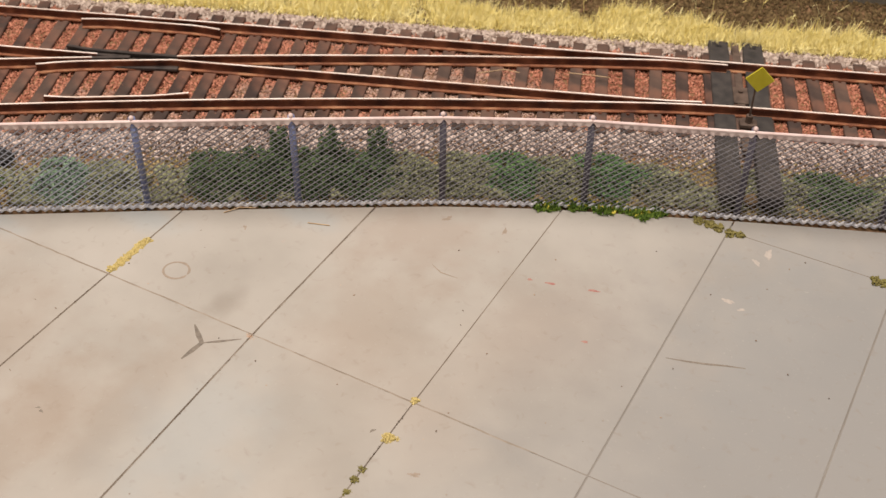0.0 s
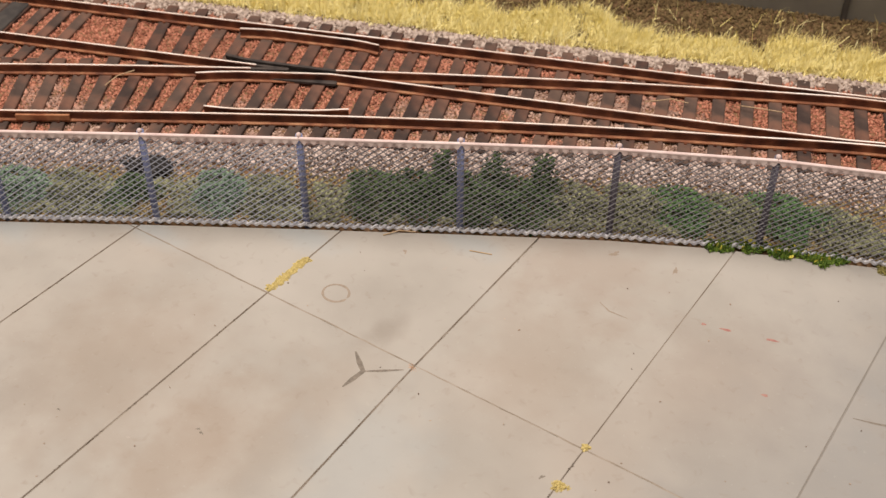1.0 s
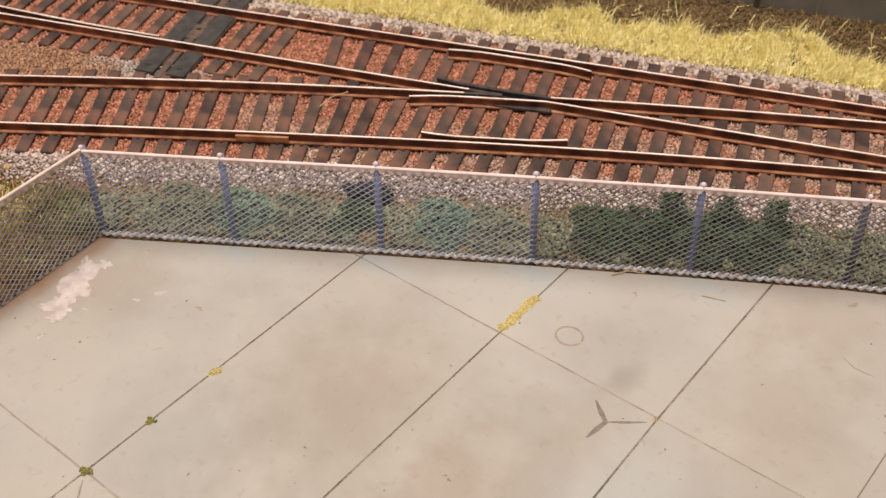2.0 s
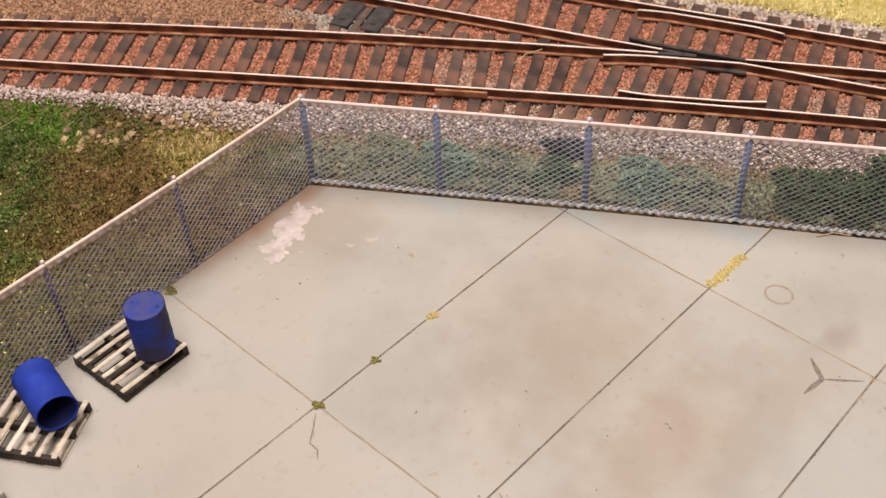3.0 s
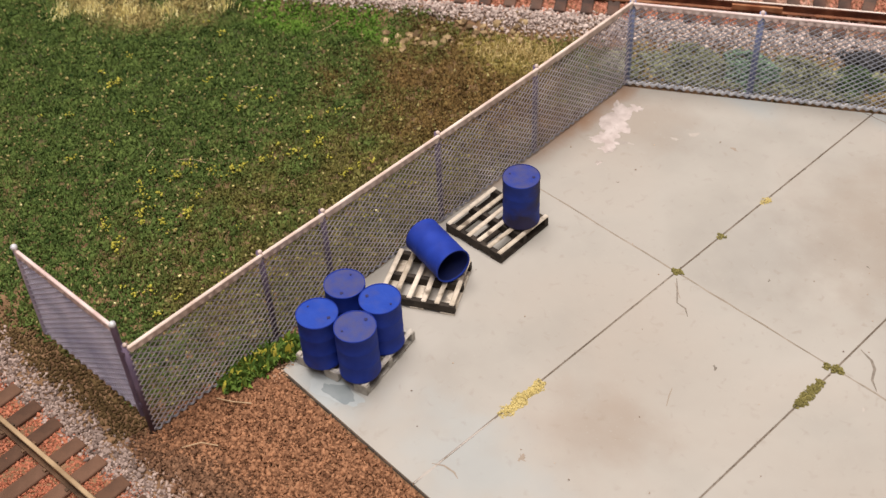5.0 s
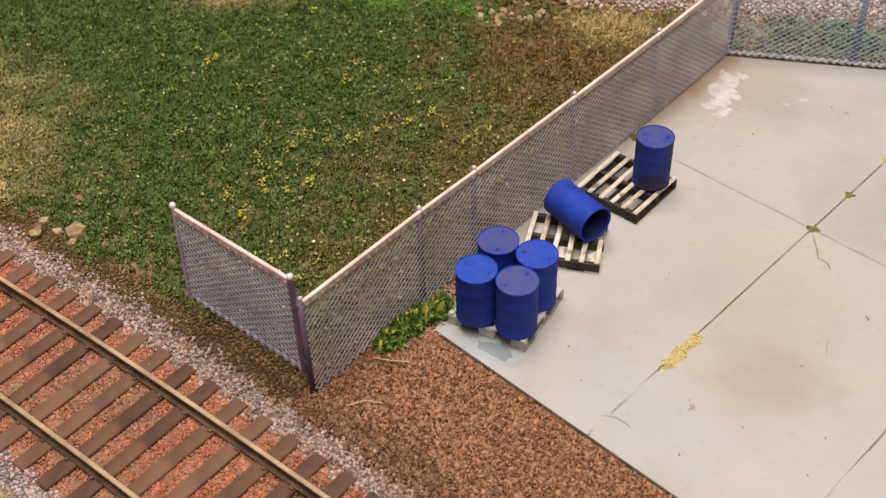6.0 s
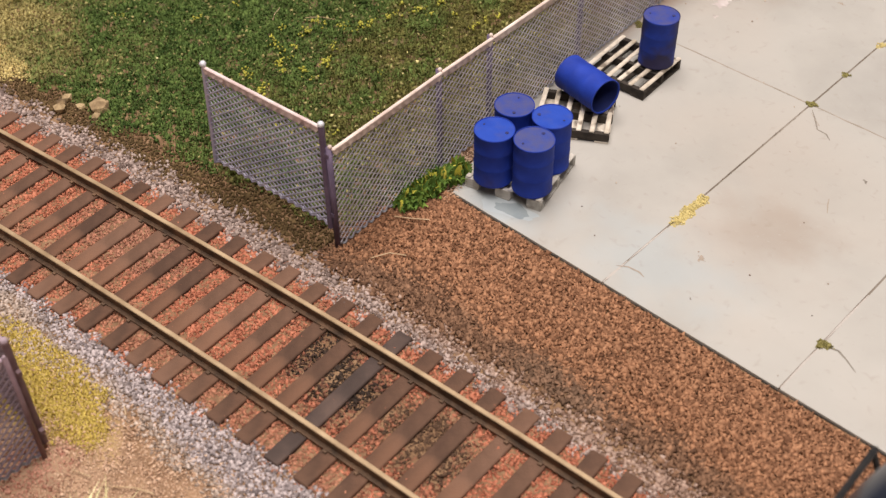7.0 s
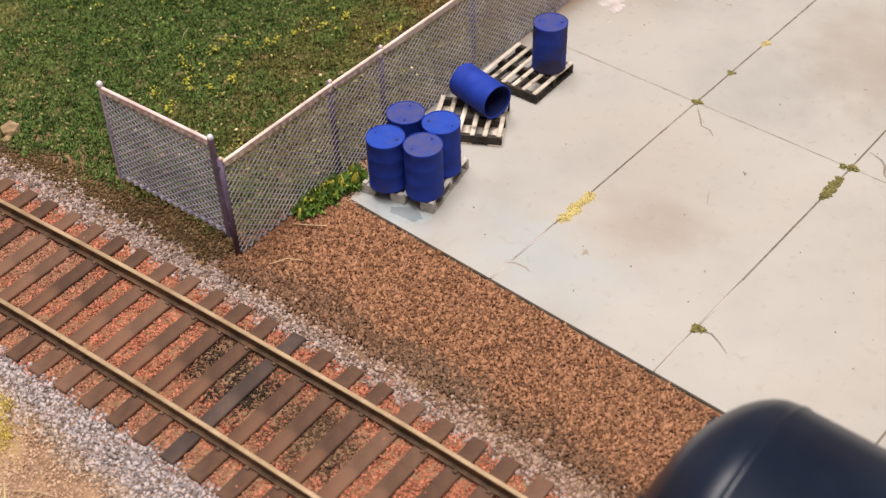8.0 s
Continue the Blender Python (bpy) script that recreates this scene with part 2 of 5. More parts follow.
M_BAL_RED = zone_material("rust_ballast", [((0.20, 0.060, 0.034), (0.60, 0.238, 0.143)),
                          (((0.17, 0.066, 0.040), (0.52, 0.25, 0.155)), (-20, -115), (120, 3.6)),
                          (((0.16, 0.066, 0.042), (0.50, 0.245, 0.16)), (-58, -104), (12, 6)),
                          (((0.18, 0.095, 0.058), (0.48, 0.29, 0.19)), (36, -98), (12, 6)),
                          (((0.013, 0.009, 0.007), (0.075, 0.052, 0.040)), (-15.2, -100.0), (8.5, 8)),
                          (((0.05, 0.032, 0.022), (0.16, 0.09, 0.055)), (1.5, -100.5), (7, 6))])
M_BAL_WHITE = zone_material("pale_ballast", [((0.105, 0.084, 0.082), (0.58, 0.50, 0.49)),
                            (((0.14, 0.10, 0.075), (0.60, 0.49, 0.41)), (0, -126), (120, 3))], island=0.9)
M_BAL_PINK = zone_material("pinkish_ballast", [((0.22, 0.165, 0.145), (0.72, 0.61, 0.56)),
                           (((0.15, 0.085, 0.06), (0.46, 0.33, 0.26)), (8, -85), (60, 5))], island=0.85)
M_BAL_PINK_N = zone_material("pinkish_ballast_fine", [((0.10, 0.068, 0.056), (0.50, 0.395, 0.35)),
                             (((0.14, 0.08, 0.055), (0.46, 0.33, 0.26)), (8, -83.5), (60, 3))], island=0.9)
M_BAL_RED_FAR = zone_material("rust_ballast_far", [((0.22, 0.078, 0.048), (0.63, 0.285, 0.195)), (((0.22, 0.125, 0.095), (0.62, 0.45, 0.37)), (70, 135), (45, 14)), (((0.22, 0.125, 0.095), (0.62, 0.45, 0.37)), (-22, 77), (22, 8)), (((0.22, 0.125, 0.095), (0.62, 0.45, 0.37)), (12, 95), (22, 8)), (((0.22, 0.125, 0.095), (0.62, 0.45, 0.37)), (44, 114), (22, 8))], island=0.8)
M_BAL_TAN = zone_material("tan_ballast", [((0.22, 0.105, 0.06), (0.56, 0.35, 0.23)), (((0.2, 0.17, 0.15), (0.66, 0.58, 0.52)), (-72, 78), (14, 10))], island=0.75)
M_LAWN_SPECK = zone_material("lawn_crumbs", [((0.10, 0.095, 0.03), (0.46, 0.40, 0.17))], island=0.85)
M_EDGE = zone_material("edge_earth", [((0.05, 0.032, 0.014), (0.165, 0.11, 0.052))], island=0.7)
M_GRIT = zone_material("grit", [((0.07, 0.045, 0.03), (0.55, 0.42, 0.32))], island=0.95)
M_BAL_MIX = zone_material("grey_ballast", [((0.22, 0.16, 0.13), (0.70, 0.60, 0.53))], island=0.8)
M_GRAVEL = zone_material("brown_gravel", [((0.105, 0.047, 0.026), (0.45, 0.235, 0.13)),
                         (((0.075, 0.039, 0.024), (0.29, 0.165, 0.10)), (20, -84), (75, 6)),
                         (((0.085, 0.052, 0.034), (0.28, 0.17, 0.11)), (11, -82), (8, 3.5))], island=0.8)
M_TURF = zone_material("ground_turf", [((0.010, 0.032, 0.008), (0.16, 0.23, 0.062)),
                       (((0.026, 0.030, 0.008), (0.27, 0.24, 0.076)), (-38, -8), (36, 72)),
                       (((0.048, 0.030, 0.011), (0.30, 0.198, 0.075)), (-63, 14), (27, 19)),
                       (((0.14, 0.115, 0.04), (0.58, 0.49, 0.20)), (-149, -90), (39, 22)),
                       (((0.035, 0.10, 0.012), (0.19, 0.33, 0.055)), (-113, 4.5), (12, 6)),
                       (((0.035, 0.10, 0.012), (0.19, 0.33, 0.055)), (-98, 14), (11, 5)),
                       (((0.15, 0.12, 0.045), (0.56, 0.46, 0.20)), (-150, -20), (17, 8)),
                       (((0.15, 0.12, 0.045), (0.56, 0.46, 0.20)), (-133, -7), (11, 5)),
                       (((0.12, 0.095, 0.02), (0.46, 0.38, 0.13)), (-66, 28), (9, 8))], island=0.6, patch=0.28, sharp=0.2)
M_TURF_PALE = zone_material("pale_turf", [((0.34, 0.25, 0.08), (0.66, 0.54, 0.24))], island=0.7)
M_TURF_YELLOW = zone_material("yellow_turf", [((0.33, 0.24, 0.045), (0.66, 0.51, 0.14))], island=0.7)
M_TURF_BROWN = zone_material("earth_crumbs", [((0.33, 0.20, 0.125), (0.70, 0.49, 0.345)), (((0.36, 0.16, 0.11), (0.62, 0.33, 0.24)), (-34, -138), (5, 5))], island=0.7)
M_TURF_OLIVE = zone_material("olive_crumbs", [((0.14, 0.11, 0.05), (0.46, 0.37, 0.19))], island=0.7)
M_LAWN_FLOWER = zone_material("lawn_flower_yellow", [((0.27, 0.27, 0.04), (0.58, 0.53, 0.10))], island=0.7)
M_FLOWER = zone_material("yellow_flowers", [((0.36, 0.36, 0.04), (0.72, 0.62, 0.12))], island=0.7)
M_WEED = zone_material("weed_green", [((0.03, 0.085, 0.02), (0.20, 0.30, 0.055))], island=0.7)
M_JOINTWEED = zone_material("joint_weed", [((0.11, 0.10, 0.035), (0.32, 0.285, 0.105))], island=0.7)
M_JOINTYELLOW = zone_material("joint_straw", [((0.44, 0.355, 0.13), (0.68, 0.575, 0.27))], island=0.7)
M_SHRUB_DARK = zone_material("shrub_dark", [((0.03, 0.06, 0.032), (0.13, 0.19, 0.085))], island=0.7)
M_SHRUB_OLIVE = zone_material("shrub_olive", [((0.11, 0.125, 0.075), (0.35, 0.36, 0.22))], island=0.7)
M_SHRUB_GREEN = zone_material("shrub_green", [((0.04, 0.10, 0.045), (0.17, 0.30, 0.12))], island=0.7)
M_SHRUB_TEAL = zone_material("shrub_teal", [((0.085, 0.15, 0.10), (0.28, 0.40, 0.28))], island=0.7)
M_STRAW = zone_material("straw_grass", [((0.80, 0.68, 0.24), (0.98, 0.92, 0.52))], island=0.8)
M_TUFT = zone_material("pale_green_grass", [((0.58, 0.54, 0.24), (0.90, 0.82, 0.50))], island=0.8)
M_DRY_TUFT = zone_material("dry_grass", [((0.46, 0.35, 0.14), (0.74, 0.60, 0.30))], island=0.8)
M_STALK = material("dry_stalk", [(0.42, 0.29, 0.17), (0.58, 0.44, 0.28)], scale=0.5)
M_FAR_EARTH = zone_material("far_earth", [((0.075, 0.05, 0.024), (0.21, 0.148, 0.074))], island=0.7)
M_STONE = material("tan_stone", [(0.12, 0.08, 0.042), (0.28, 0.195, 0.105), (0.48, 0.36, 0.20)], scale=0.7, rough=0.9, fine=3, bump=0.5, obrand=0.4)
M_WIRE = material("fence_wire", [(0.31, 0.285, 0.33), (0.54, 0.505, 0.55)], scale=0.12, rough=0.4, metal=0.35, bump=0.1,
                  stain=(0.30, 0.225, 0.235), stain_scale=0.05, stain_amount=0.6)
M_WIRE_BLUE = material("fence_wire_bluish", [(0.34, 0.37, 0.45), (0.50, 0.53, 0.62)], scale=0.12, rough=0.5, metal=0.2, bump=0.1)
M_WIRE_DARK = material("fence_wire_dull", [(0.20, 0.20, 0.23), (0.33, 0.33, 0.36)], scale=0.12, rough=0.5, metal=0.2, bump=0.1)
M_POST_GREY = material("fence_post_grey", [(0.10, 0.095, 0.13), (0.18, 0.17, 0.22)], scale=0.3, rough=0.5, bump=0.2)
M_WIRE_PURPLE = material("fence_wire_purple", [(0.17, 0.125, 0.15), (0.30, 0.235, 0.27)], scale=0.12, rough=0.55, metal=0.1, bump=0.1)
M_POST_RUST = material("fence_post_rusty_purple", [(0.13, 0.075, 0.085), (0.21, 0.14, 0.15)], scale=0.3, rough=0.6, bump=0.2)
M_RAIL_PURPLE = material("fence_rail_purple", [(0.27, 0.20, 0.235), (0.42, 0.33, 0.365)], scale=0.2, rough=0.6, bump=0.2)
M_GATEWIRE = material("gate_wire", [(0.31, 0.30, 0.43), (0.55, 0.52, 0.64)], scale=0.15, rough=0.5, metal=0.2, bump=0.1)
M_KNUCKLE = material("fence_bottom_wire", [(0.48, 0.50, 0.57), (0.78, 0.79, 0.82)], scale=0.7, rough=0.5, metal=0.2, bump=0.1)
M_POST = material("fence_post_blue", [(0.18, 0.215, 0.40), (0.29, 0.34, 0.55)], scale=0.3, rough=0.5, metal=0.1, bump=0.2)
M_POST_P = material("fence_post_purple", [(0.10, 0.075, 0.12), (0.17, 0.13, 0.20)], scale=0.3, rough=0.5, bump=0.2)
M_TOPRAIL = material("fence_top_rail", [(0.57, 0.43, 0.41), (0.80, 0.69, 0.67)], scale=0.2, rough=0.6, bump=0.2)
M_TOPRAIL_W = material("fence_top_rail_tan", [(0.53, 0.41, 0.35), (0.80, 0.68, 0.61)], scale=0.25, rough=0.6, bump=0.2)
M_BLUE = material("drum_blue", [(0.009, 0.030, 0.25), (0.014, 0.046, 0.36)], scale=0.3, rough=0.7, fine=4, bump=0.12, spec=0.25,
                  stain=(0.035, 0.028, 0.05), stain_scale=0.16, stain_amount=0.6, stain_edge=(0.54, 0.7))
M_BLUE_DIRTY = material("drum_blue_stained", [(0.009, 0.029, 0.22), (0.013, 0.042, 0.32)], scale=0.3, rough=0.7, fine=4, bump=0.12,
                        stain=(0.03, 0.022, 0.035), stain_scale=0.11, stain_amount=0.85, stain_edge=(0.44, 0.56))
# drum blue darkened: the hollow's shade is put into the colour
M_INSIDE_SHADE = material("drum_inside_shade", [(0.006, 0.012, 0.07), (0.01, 0.02, 0.12)], scale=0.3, rough=0.7)
M_BLUE_LID = material("drum_lid_dusty", [(0.016, 0.042, 0.28), (0.04, 0.07, 0.28)], scale=0.4, rough=0.85, fine=4, bump=0.15, spec=0.15,
                      stain=(0.092, 0.082, 0.125), stain_scale=0.35, stain_amount=0.6, stain_edge=(0.36, 0.66), obrand=0.3)
M_LID_CLEAN = material("drum_lid_blue", [(0.014, 0.05, 0.33), (0.022, 0.066, 0.38)], scale=0.4, rough=0.8, fine=4, bump=0.12, spec=0.2,
                       stain=(0.07, 0.075, 0.17), stain_scale=0.3, stain_amount=0.5, stain_edge=(0.48, 0.7))
M_SLAT = material("pallet_pale_wood", [(0.40, 0.34, 0.26), (0.70, 0.63, 0.53)], scale=0.6, rough=0.8, obrand=0.3, bump=0.2,
                  stain=(0.12, 0.09, 0.065), stain_scale=0.35, stain_amount=0.8, stain_edge=(0.56, 0.66))
M_STRINGER = material("pallet_dark_wood", [(0.022, 0.018, 0.015), (0.06, 0.048, 0.038)], scale=0.6, rough=0.85, bump=0.2)
M_SLAT_WHITE = material("pallet_whitened_wood", [(0.46, 0.42, 0.36), (0.66, 0.63, 0.57)], scale=0.5, rough=0.8, obrand=0.4, bump=0.2,
                        stain=(0.2, 0.2, 0.21), stain_scale=0.35, stain_amount=0.8, stain_edge=(0.54, 0.64))
M_STRINGER_G = material("pallet_grey_wood", [(0.27, 0.26, 0.235), (0.50, 0.48, 0.44)], scale=0.6, rough=0.85, bump=0.2)
M_TANK = material("tank_black", [(0.005, 0.009, 0.020), (0.009, 0.015, 0.030)], scale=0.15, rough=0.3, bump=0.02, spec=0.3)
M_CARFRAME = material("car_frame_brown", [(0.07, 0.05, 0.04), (0.14, 0.10, 0.08)], scale=0.5, rough=0.6)
M_RAILING = material("pale_handrail", [(0.55, 0.45, 0.33), (0.66, 0.56, 0.43)], scale=0.5, rough=0.5)
M_RAILING_GREY = material("greyed_handrail", [(0.36, 0.33, 0.30), (0.48, 0.45, 0.41)], scale=0.5, rough=0.5)
M_WALL = material("grey_panel", [(0.15, 0.14, 0.12), (0.21, 0.20, 0.17)], scale=0.1, rough=0.8, bump=0.2)
M_WALLPOST = material("wall_dark_post", [(0.05, 0.045, 0.04), (0.08, 0.07, 0.06)], scale=0.4)
M_TARGET = material("switch_target_yellow", [(0.50, 0.44, 0.03), (0.58, 0.52, 0.05)], scale=0.5, rough=0.6)
M_PALEPOST = material("pale_post", [(0.55, 0.5, 0.38), (0.66, 0.6, 0.46)], scale=0.4, rough=0.7)


# ---- building blocks ----
def part(name, bm, mat, parent=None, label=""):
    """Links a bmesh (in mm, in the parent's axes) as one mesh object."""
    bmesh.ops.scale(bm, vec=(MM, MM, MM), verts=bm.verts)
    me = bpy.data.meshes.new(name)
    bm.to_mesh(me)
    bm.free()
    for m in (mat if isinstance(mat, (list, tuple)) else [mat]):
        me.materials.append(m)
    ob = new(name, me)
    ob.parent = parent
    if label:
        ob["label"] = label
    return ob


def grain_mesh(name, verts, faces, mat, parent=None):
    """Links arrays of vertices (mm) and triangles as one mesh object."""
    me = bpy.data.meshes.new(name)
    me.vertices.add(len(verts))
    me.vertices.foreach_set("co", (np.asarray(verts, dtype=np.float64) * MM).astype(np.float32).ravel())
    f = np.asarray(faces, dtype=np.int32)
    me.loops.add(f.size)
    me.loops.foreach_set("vertex_index", f.ravel())
    me.polygons.add(len(f))
    me.polygons.foreach_set("loop_start", np.arange(0, f.size, f.shape[1], dtype=np.int32))
    me.polygons.foreach_set("loop_total", np.full(len(f), f.shape[1], dtype=np.int32))
    me.update(calc_edges=True)
    me.validate()
    me.materials.append(mat)
    ob = new(name, me)
    ob.parent = parent
    return ob


def thing(name, x, y, z, turn, label, category, group="", kind=""):
    ob = new(name)
    ob.empty_display_size = 0.002
    ob.matrix_basis = pose(x * MM, y * MM, z * MM, 0, 0, turn)
    return tagged(ob, label, category, group, kind)


def box(bm, cx, cy, cz, sx, sy, sz, bevel=0.0, turn=0.0):
    """A box with its middle at (cx, cy, cz)."""
    made = bmesh.ops.create_cube(bm, size=1.0)["verts"]
    bmesh.ops.scale(bm, vec=(sx, sy, sz), verts=made)
    if bevel:
        edges = list({e for v in made for e in v.link_edges})
        made = list({v for f in bmesh.ops.bevel(bm, geom=edges, offset=bevel, segments=1, affect="EDGES")["faces"] for v in f.verts} | {v for v in made if v.is_valid})
    if turn:
        bmesh.ops.rotate(bm, cent=(0, 0, 0), matrix=Matrix.Rotation(radians(turn), 3, "Z"), verts=made)
    bmesh.ops.translate(bm, vec=(cx, cy, cz), verts=made)
    return made


def rod(bm, a, b, r, sides=8):
    a, b = Vector(a), Vector(b)
    d = b - a
    made = bmesh.ops.create_cone(bm, cap_ends=True, segments=sides, radius1=r, radius2=r, depth=d.length)["verts"]
    bmesh.ops.transform(bm, matrix=Matrix.Translation((a + b) / 2) @ d.to_track_quat("Z", "Y").to_matrix().to_4x4(), verts=made)


def lathe(bm, profile, sides=32):
    """Turns a profile of (radius, height) round the z axis."""
    rings = []
    for r, z in profile:
        if r < 1e-6:
            rings.append([bm.verts.new((0, 0, z))])
        else:
            rings.append([bm.verts.new((r * math.cos(2 * math.pi * i / sides), r * math.sin(2 * math.pi * i / sides), z)) for i in range(sides)])
    for a, b in zip(rings, rings[1:]):
        for i in range(sides):
            j = (i + 1) % sides
            if len(a) == 1 and len(b) > 1:
                bm.faces.new((a[0], b[j], b[i]))
            elif len(b) == 1 and len(a) > 1:
                bm.faces.new((a[i], a[j], b[0]))
            elif len(a) > 1:
                bm.faces.new((a[i], a[j], b[j], b[i]))
    bmesh.ops.recalc_face_normals(bm, faces=bm.faces)
    for f in bm.faces:
        f.smooth = True


rng = np.random.default_rng(7)
TETRA_V = np.array([(1, 1, 1), (-1, -1, 1), (-1, 1, -1), (1, -1, -1)], float) * 0.72
TETRA_F = np.array([(0, 2, 1), (0, 1, 3), (0, 3, 2), (1, 2, 3)])
OCTA_V = np.array([(1, 0, 0), (-1, 0, 0), (0, 1, 0), (0, -1, 0), (0, 0, 1), (0, 0, -1)], float)
OCTA_F = np.array([(0, 2, 4), (2, 1, 4), (1, 3, 4), (3, 0, 4), (2, 0, 5), (1, 2, 5), (3, 1, 5), (0, 3, 5)])
CUBE_V = np.array([(x, y, z) for x in (-1, 1) for y in (-1, 1) for z in (-1, 1)], float) * 0.7
CUBE_F = np.array([(0, 1, 3), (0, 3, 2), (4, 6, 7), (4, 7, 5), (0, 4, 5), (0, 5, 1), (2, 3, 7), (2, 7, 6), (0, 2, 6), (0, 6, 4), (1, 5, 7), (1, 7, 3)])


def spin(n):
    """n random turns, as matrices."""
    q = rng.normal(size=(n, 4))
    q /= np.linalg.norm(q, axis=1)[:, None]
    w, x, y, z = q.T
    return np.stack([np.stack([1 - 2 * (y * y + z * z), 2 * (x * y - z * w), 2 * (x * z + y * w)], 1),
                     np.stack([2 * (x * y + z * w), 1 - 2 * (x * x + z * z), 2 * (y * z - x * w)], 1),
                     np.stack([2 * (x * z - y * w), 2 * (y * z + x * w), 1 - 2 * (x * x + y * y)], 1)], 1)


def grains(name, places, sizes, mat, parent=None, ragged=0.35, shape="octa"):
    """One mesh of many crumbs: places (n, 3), sizes (n,)."""
    bv, bf = {"octa": (OCTA_V, OCTA_F), "cube": (CUBE_V, CUBE_F), "tetra": (TETRA_V, TETRA_F)}[shape]
    n = len(places)
    v = bv[None] * (1 + rng.uniform(-ragged, ragged, (n, len(bv), 1))) * rng.uniform(0.45, 1.5, (n, 1, 3))
    v = np.einsum("nij,nkj->nki", spin(n), v) * np.asarray(sizes)[:, None, None] + np.asarray(places)[:, None, :]
    f = bf[None] + (np.arange(n) * len(bv))[:, None, None]
    return grain_mesh(name, v.reshape(-1, 3), f.reshape(-1, 3), mat, parent)


def blades(name, roots, heights, lean, width, mat, parent=None, splay=None):
    """One mesh of many bent grass blades, each of three tapering pieces."""
    n = len(roots)
    yaw = rng.uniform(0, 2 * math.pi, n)
    tilt = np.abs(rng.normal(0, lean, n)) if splay is None else rng.uniform(*splay, n)
    d = np.stack([np.cos(yaw), np.sin(yaw), np.zeros(n)], 1)
    side = np.stack([-np.sin(yaw + 0.8), np.cos(yaw + 0.8), np.zeros(n)], 1) * (width * rng.uniform(0.6, 1.3, n))[:, None]
    up = np.array([0, 0, 1.0])
    h = np.asarray(heights)[:, None]
    mid = roots + h * 0.5 * (up * np.cos(tilt * 0.5)[:, None] + d * np.sin(tilt * 0.5)[:, None])
    tip = mid + h * 0.5 * (up * np.cos(tilt * 1.6)[:, None] + d * np.sin(tilt * 1.6)[:, None])
    v = np.stack([roots - side, roots + side, mid - side * 0.8, mid + side * 0.8, tip], 1)
    f = np.array([(0, 1, 3), (0, 3, 2), (2, 3, 4)])[None] + (np.arange(n) * 5)[:, None, None]
    return grain_mesh(name, v.reshape(-1, 3), f.reshape(-1, 3), mat, parent)


def clump(cx, cy, cz, rx, ry, rz, n):
    """Places of n leaves in an uneven, flattened heap."""
    a, q = rng.uniform(0, 2 * math.pi, n), np.sqrt(rng.uniform(0, 1, n))
    edge = 1 + 0.22 * np.sin(3 * a + cx) + 0.15 * np.sin(5 * a + 2 * cy)
    x, y = q * edge * np.cos(a), q * edge * np.sin(a)
    dome = np.sqrt(np.clip(1 - q ** 2.4, 0, 1)) * (0.85 + 0.25 * np.sin(4 * x + cx) * np.cos(5 * y + cy))
    z = dome * rng.uniform(0.2, 1.05, n) ** 0.6
    return np.stack([cx + x * rx, cy + y * ry, cz + z * rz], 1)


# ---- plan ----
def near_centre(x):
    """The near track's middle line."""
    x = np.asarray(x, float)
    return np.where(x < 60, -102.0 + 0.068 * x - 0.00033 * x * x, -102.0 + 4.08 - 1.19 + 0.0284 * (x - 60))


def near_rail(x, s):
    """The near track's rails, which drift a little on their ties."""
    return near_centre(x) + s * 8.0 + np.clip(0.42 + 0.008 * np.asarray(x, float), -0.3, 0.5)


def rail_a1(x):
    x = np.asarray(x, float)
    return 94.03 + 0.6294 * x - 0.0005284 * x * x - 1.92e-6 * x ** 3


def rail_a2(x):
    x = np.asarray(x, float)
    return 114.1 + 0.605 * x - 0.00056 * x * x


def rail_b1(x):
    return 113.0 + 0.384 * np.asarray(x, float)


def rail_b2(x):
    return 130.7 + 0.386 * np.asarray(x, float)


def rail_south(x):
    """The southern stock rail: curved on the left, straight past the points."""
    k = np.clip((np.asarray(x, float) - 80) / 45, 0, 1)
    k = k * k * (3 - 2 * k)
    return rail_a1(x) * (1 - k) + rail_b1(x) * k


TOE = 104.0
FENCE_N = [(-40.8, 36.5), (-20.0, 49.6), (2.7, 64.0), (25.6, 78.2), (48.9, 92.4), (71.5, 105.9), (94.5, 117.8), (120.2, 128.4), (143.8, 138.6), (167.5, 148.8)]
FENCE_W = [(-40.8, 36.5), (-38.9, 7.6), (-37.6, -18.2), (-36.3, -44.5), (-35.8, -57.2), (-34.2, -82.2)]


def along(points, x, axis=0):
    p = np.array(points)
    p = p[np.argsort(p[:, axis])]
    return np.interp(x, p[:, axis], p[:, 1 - axis])


def south_edge(x):
    """Southern foot of the ties of the far tracks."""
    return rail_south(x) - 8.2


def north_edge(x):
    return rail_b2(x) + 8.0


def ground_z(x, y):
    """Height of the ground."""
    x, y = np.asarray(x, float), np.asarray(y, float)
    z = np.full(np.broadcast(x, y).shape, -0.3)
    s = south_edge(x)
    up = np.clip((y - (s - 9.0)) / 9.0, 0, 1)
    down = np.clip(((north_edge(x) + 12) - y) / 10.0, 0.25, 1)
    z = z + 3.4 * up * up * (3 - 2 * up) * down
    d = np.abs(y - near_centre(x))
    k = np.clip((25 - d) / 9.0, 0, 1)
    z = z + 0.6 * k * k * (3 - 2 * k)
    inside = (y > -60.5) & (x > along(FENCE_W, y, 1) + 1.5) & (y < along(FENCE_N, x) - 0.5)
    return np.where(inside, -1.6, z)


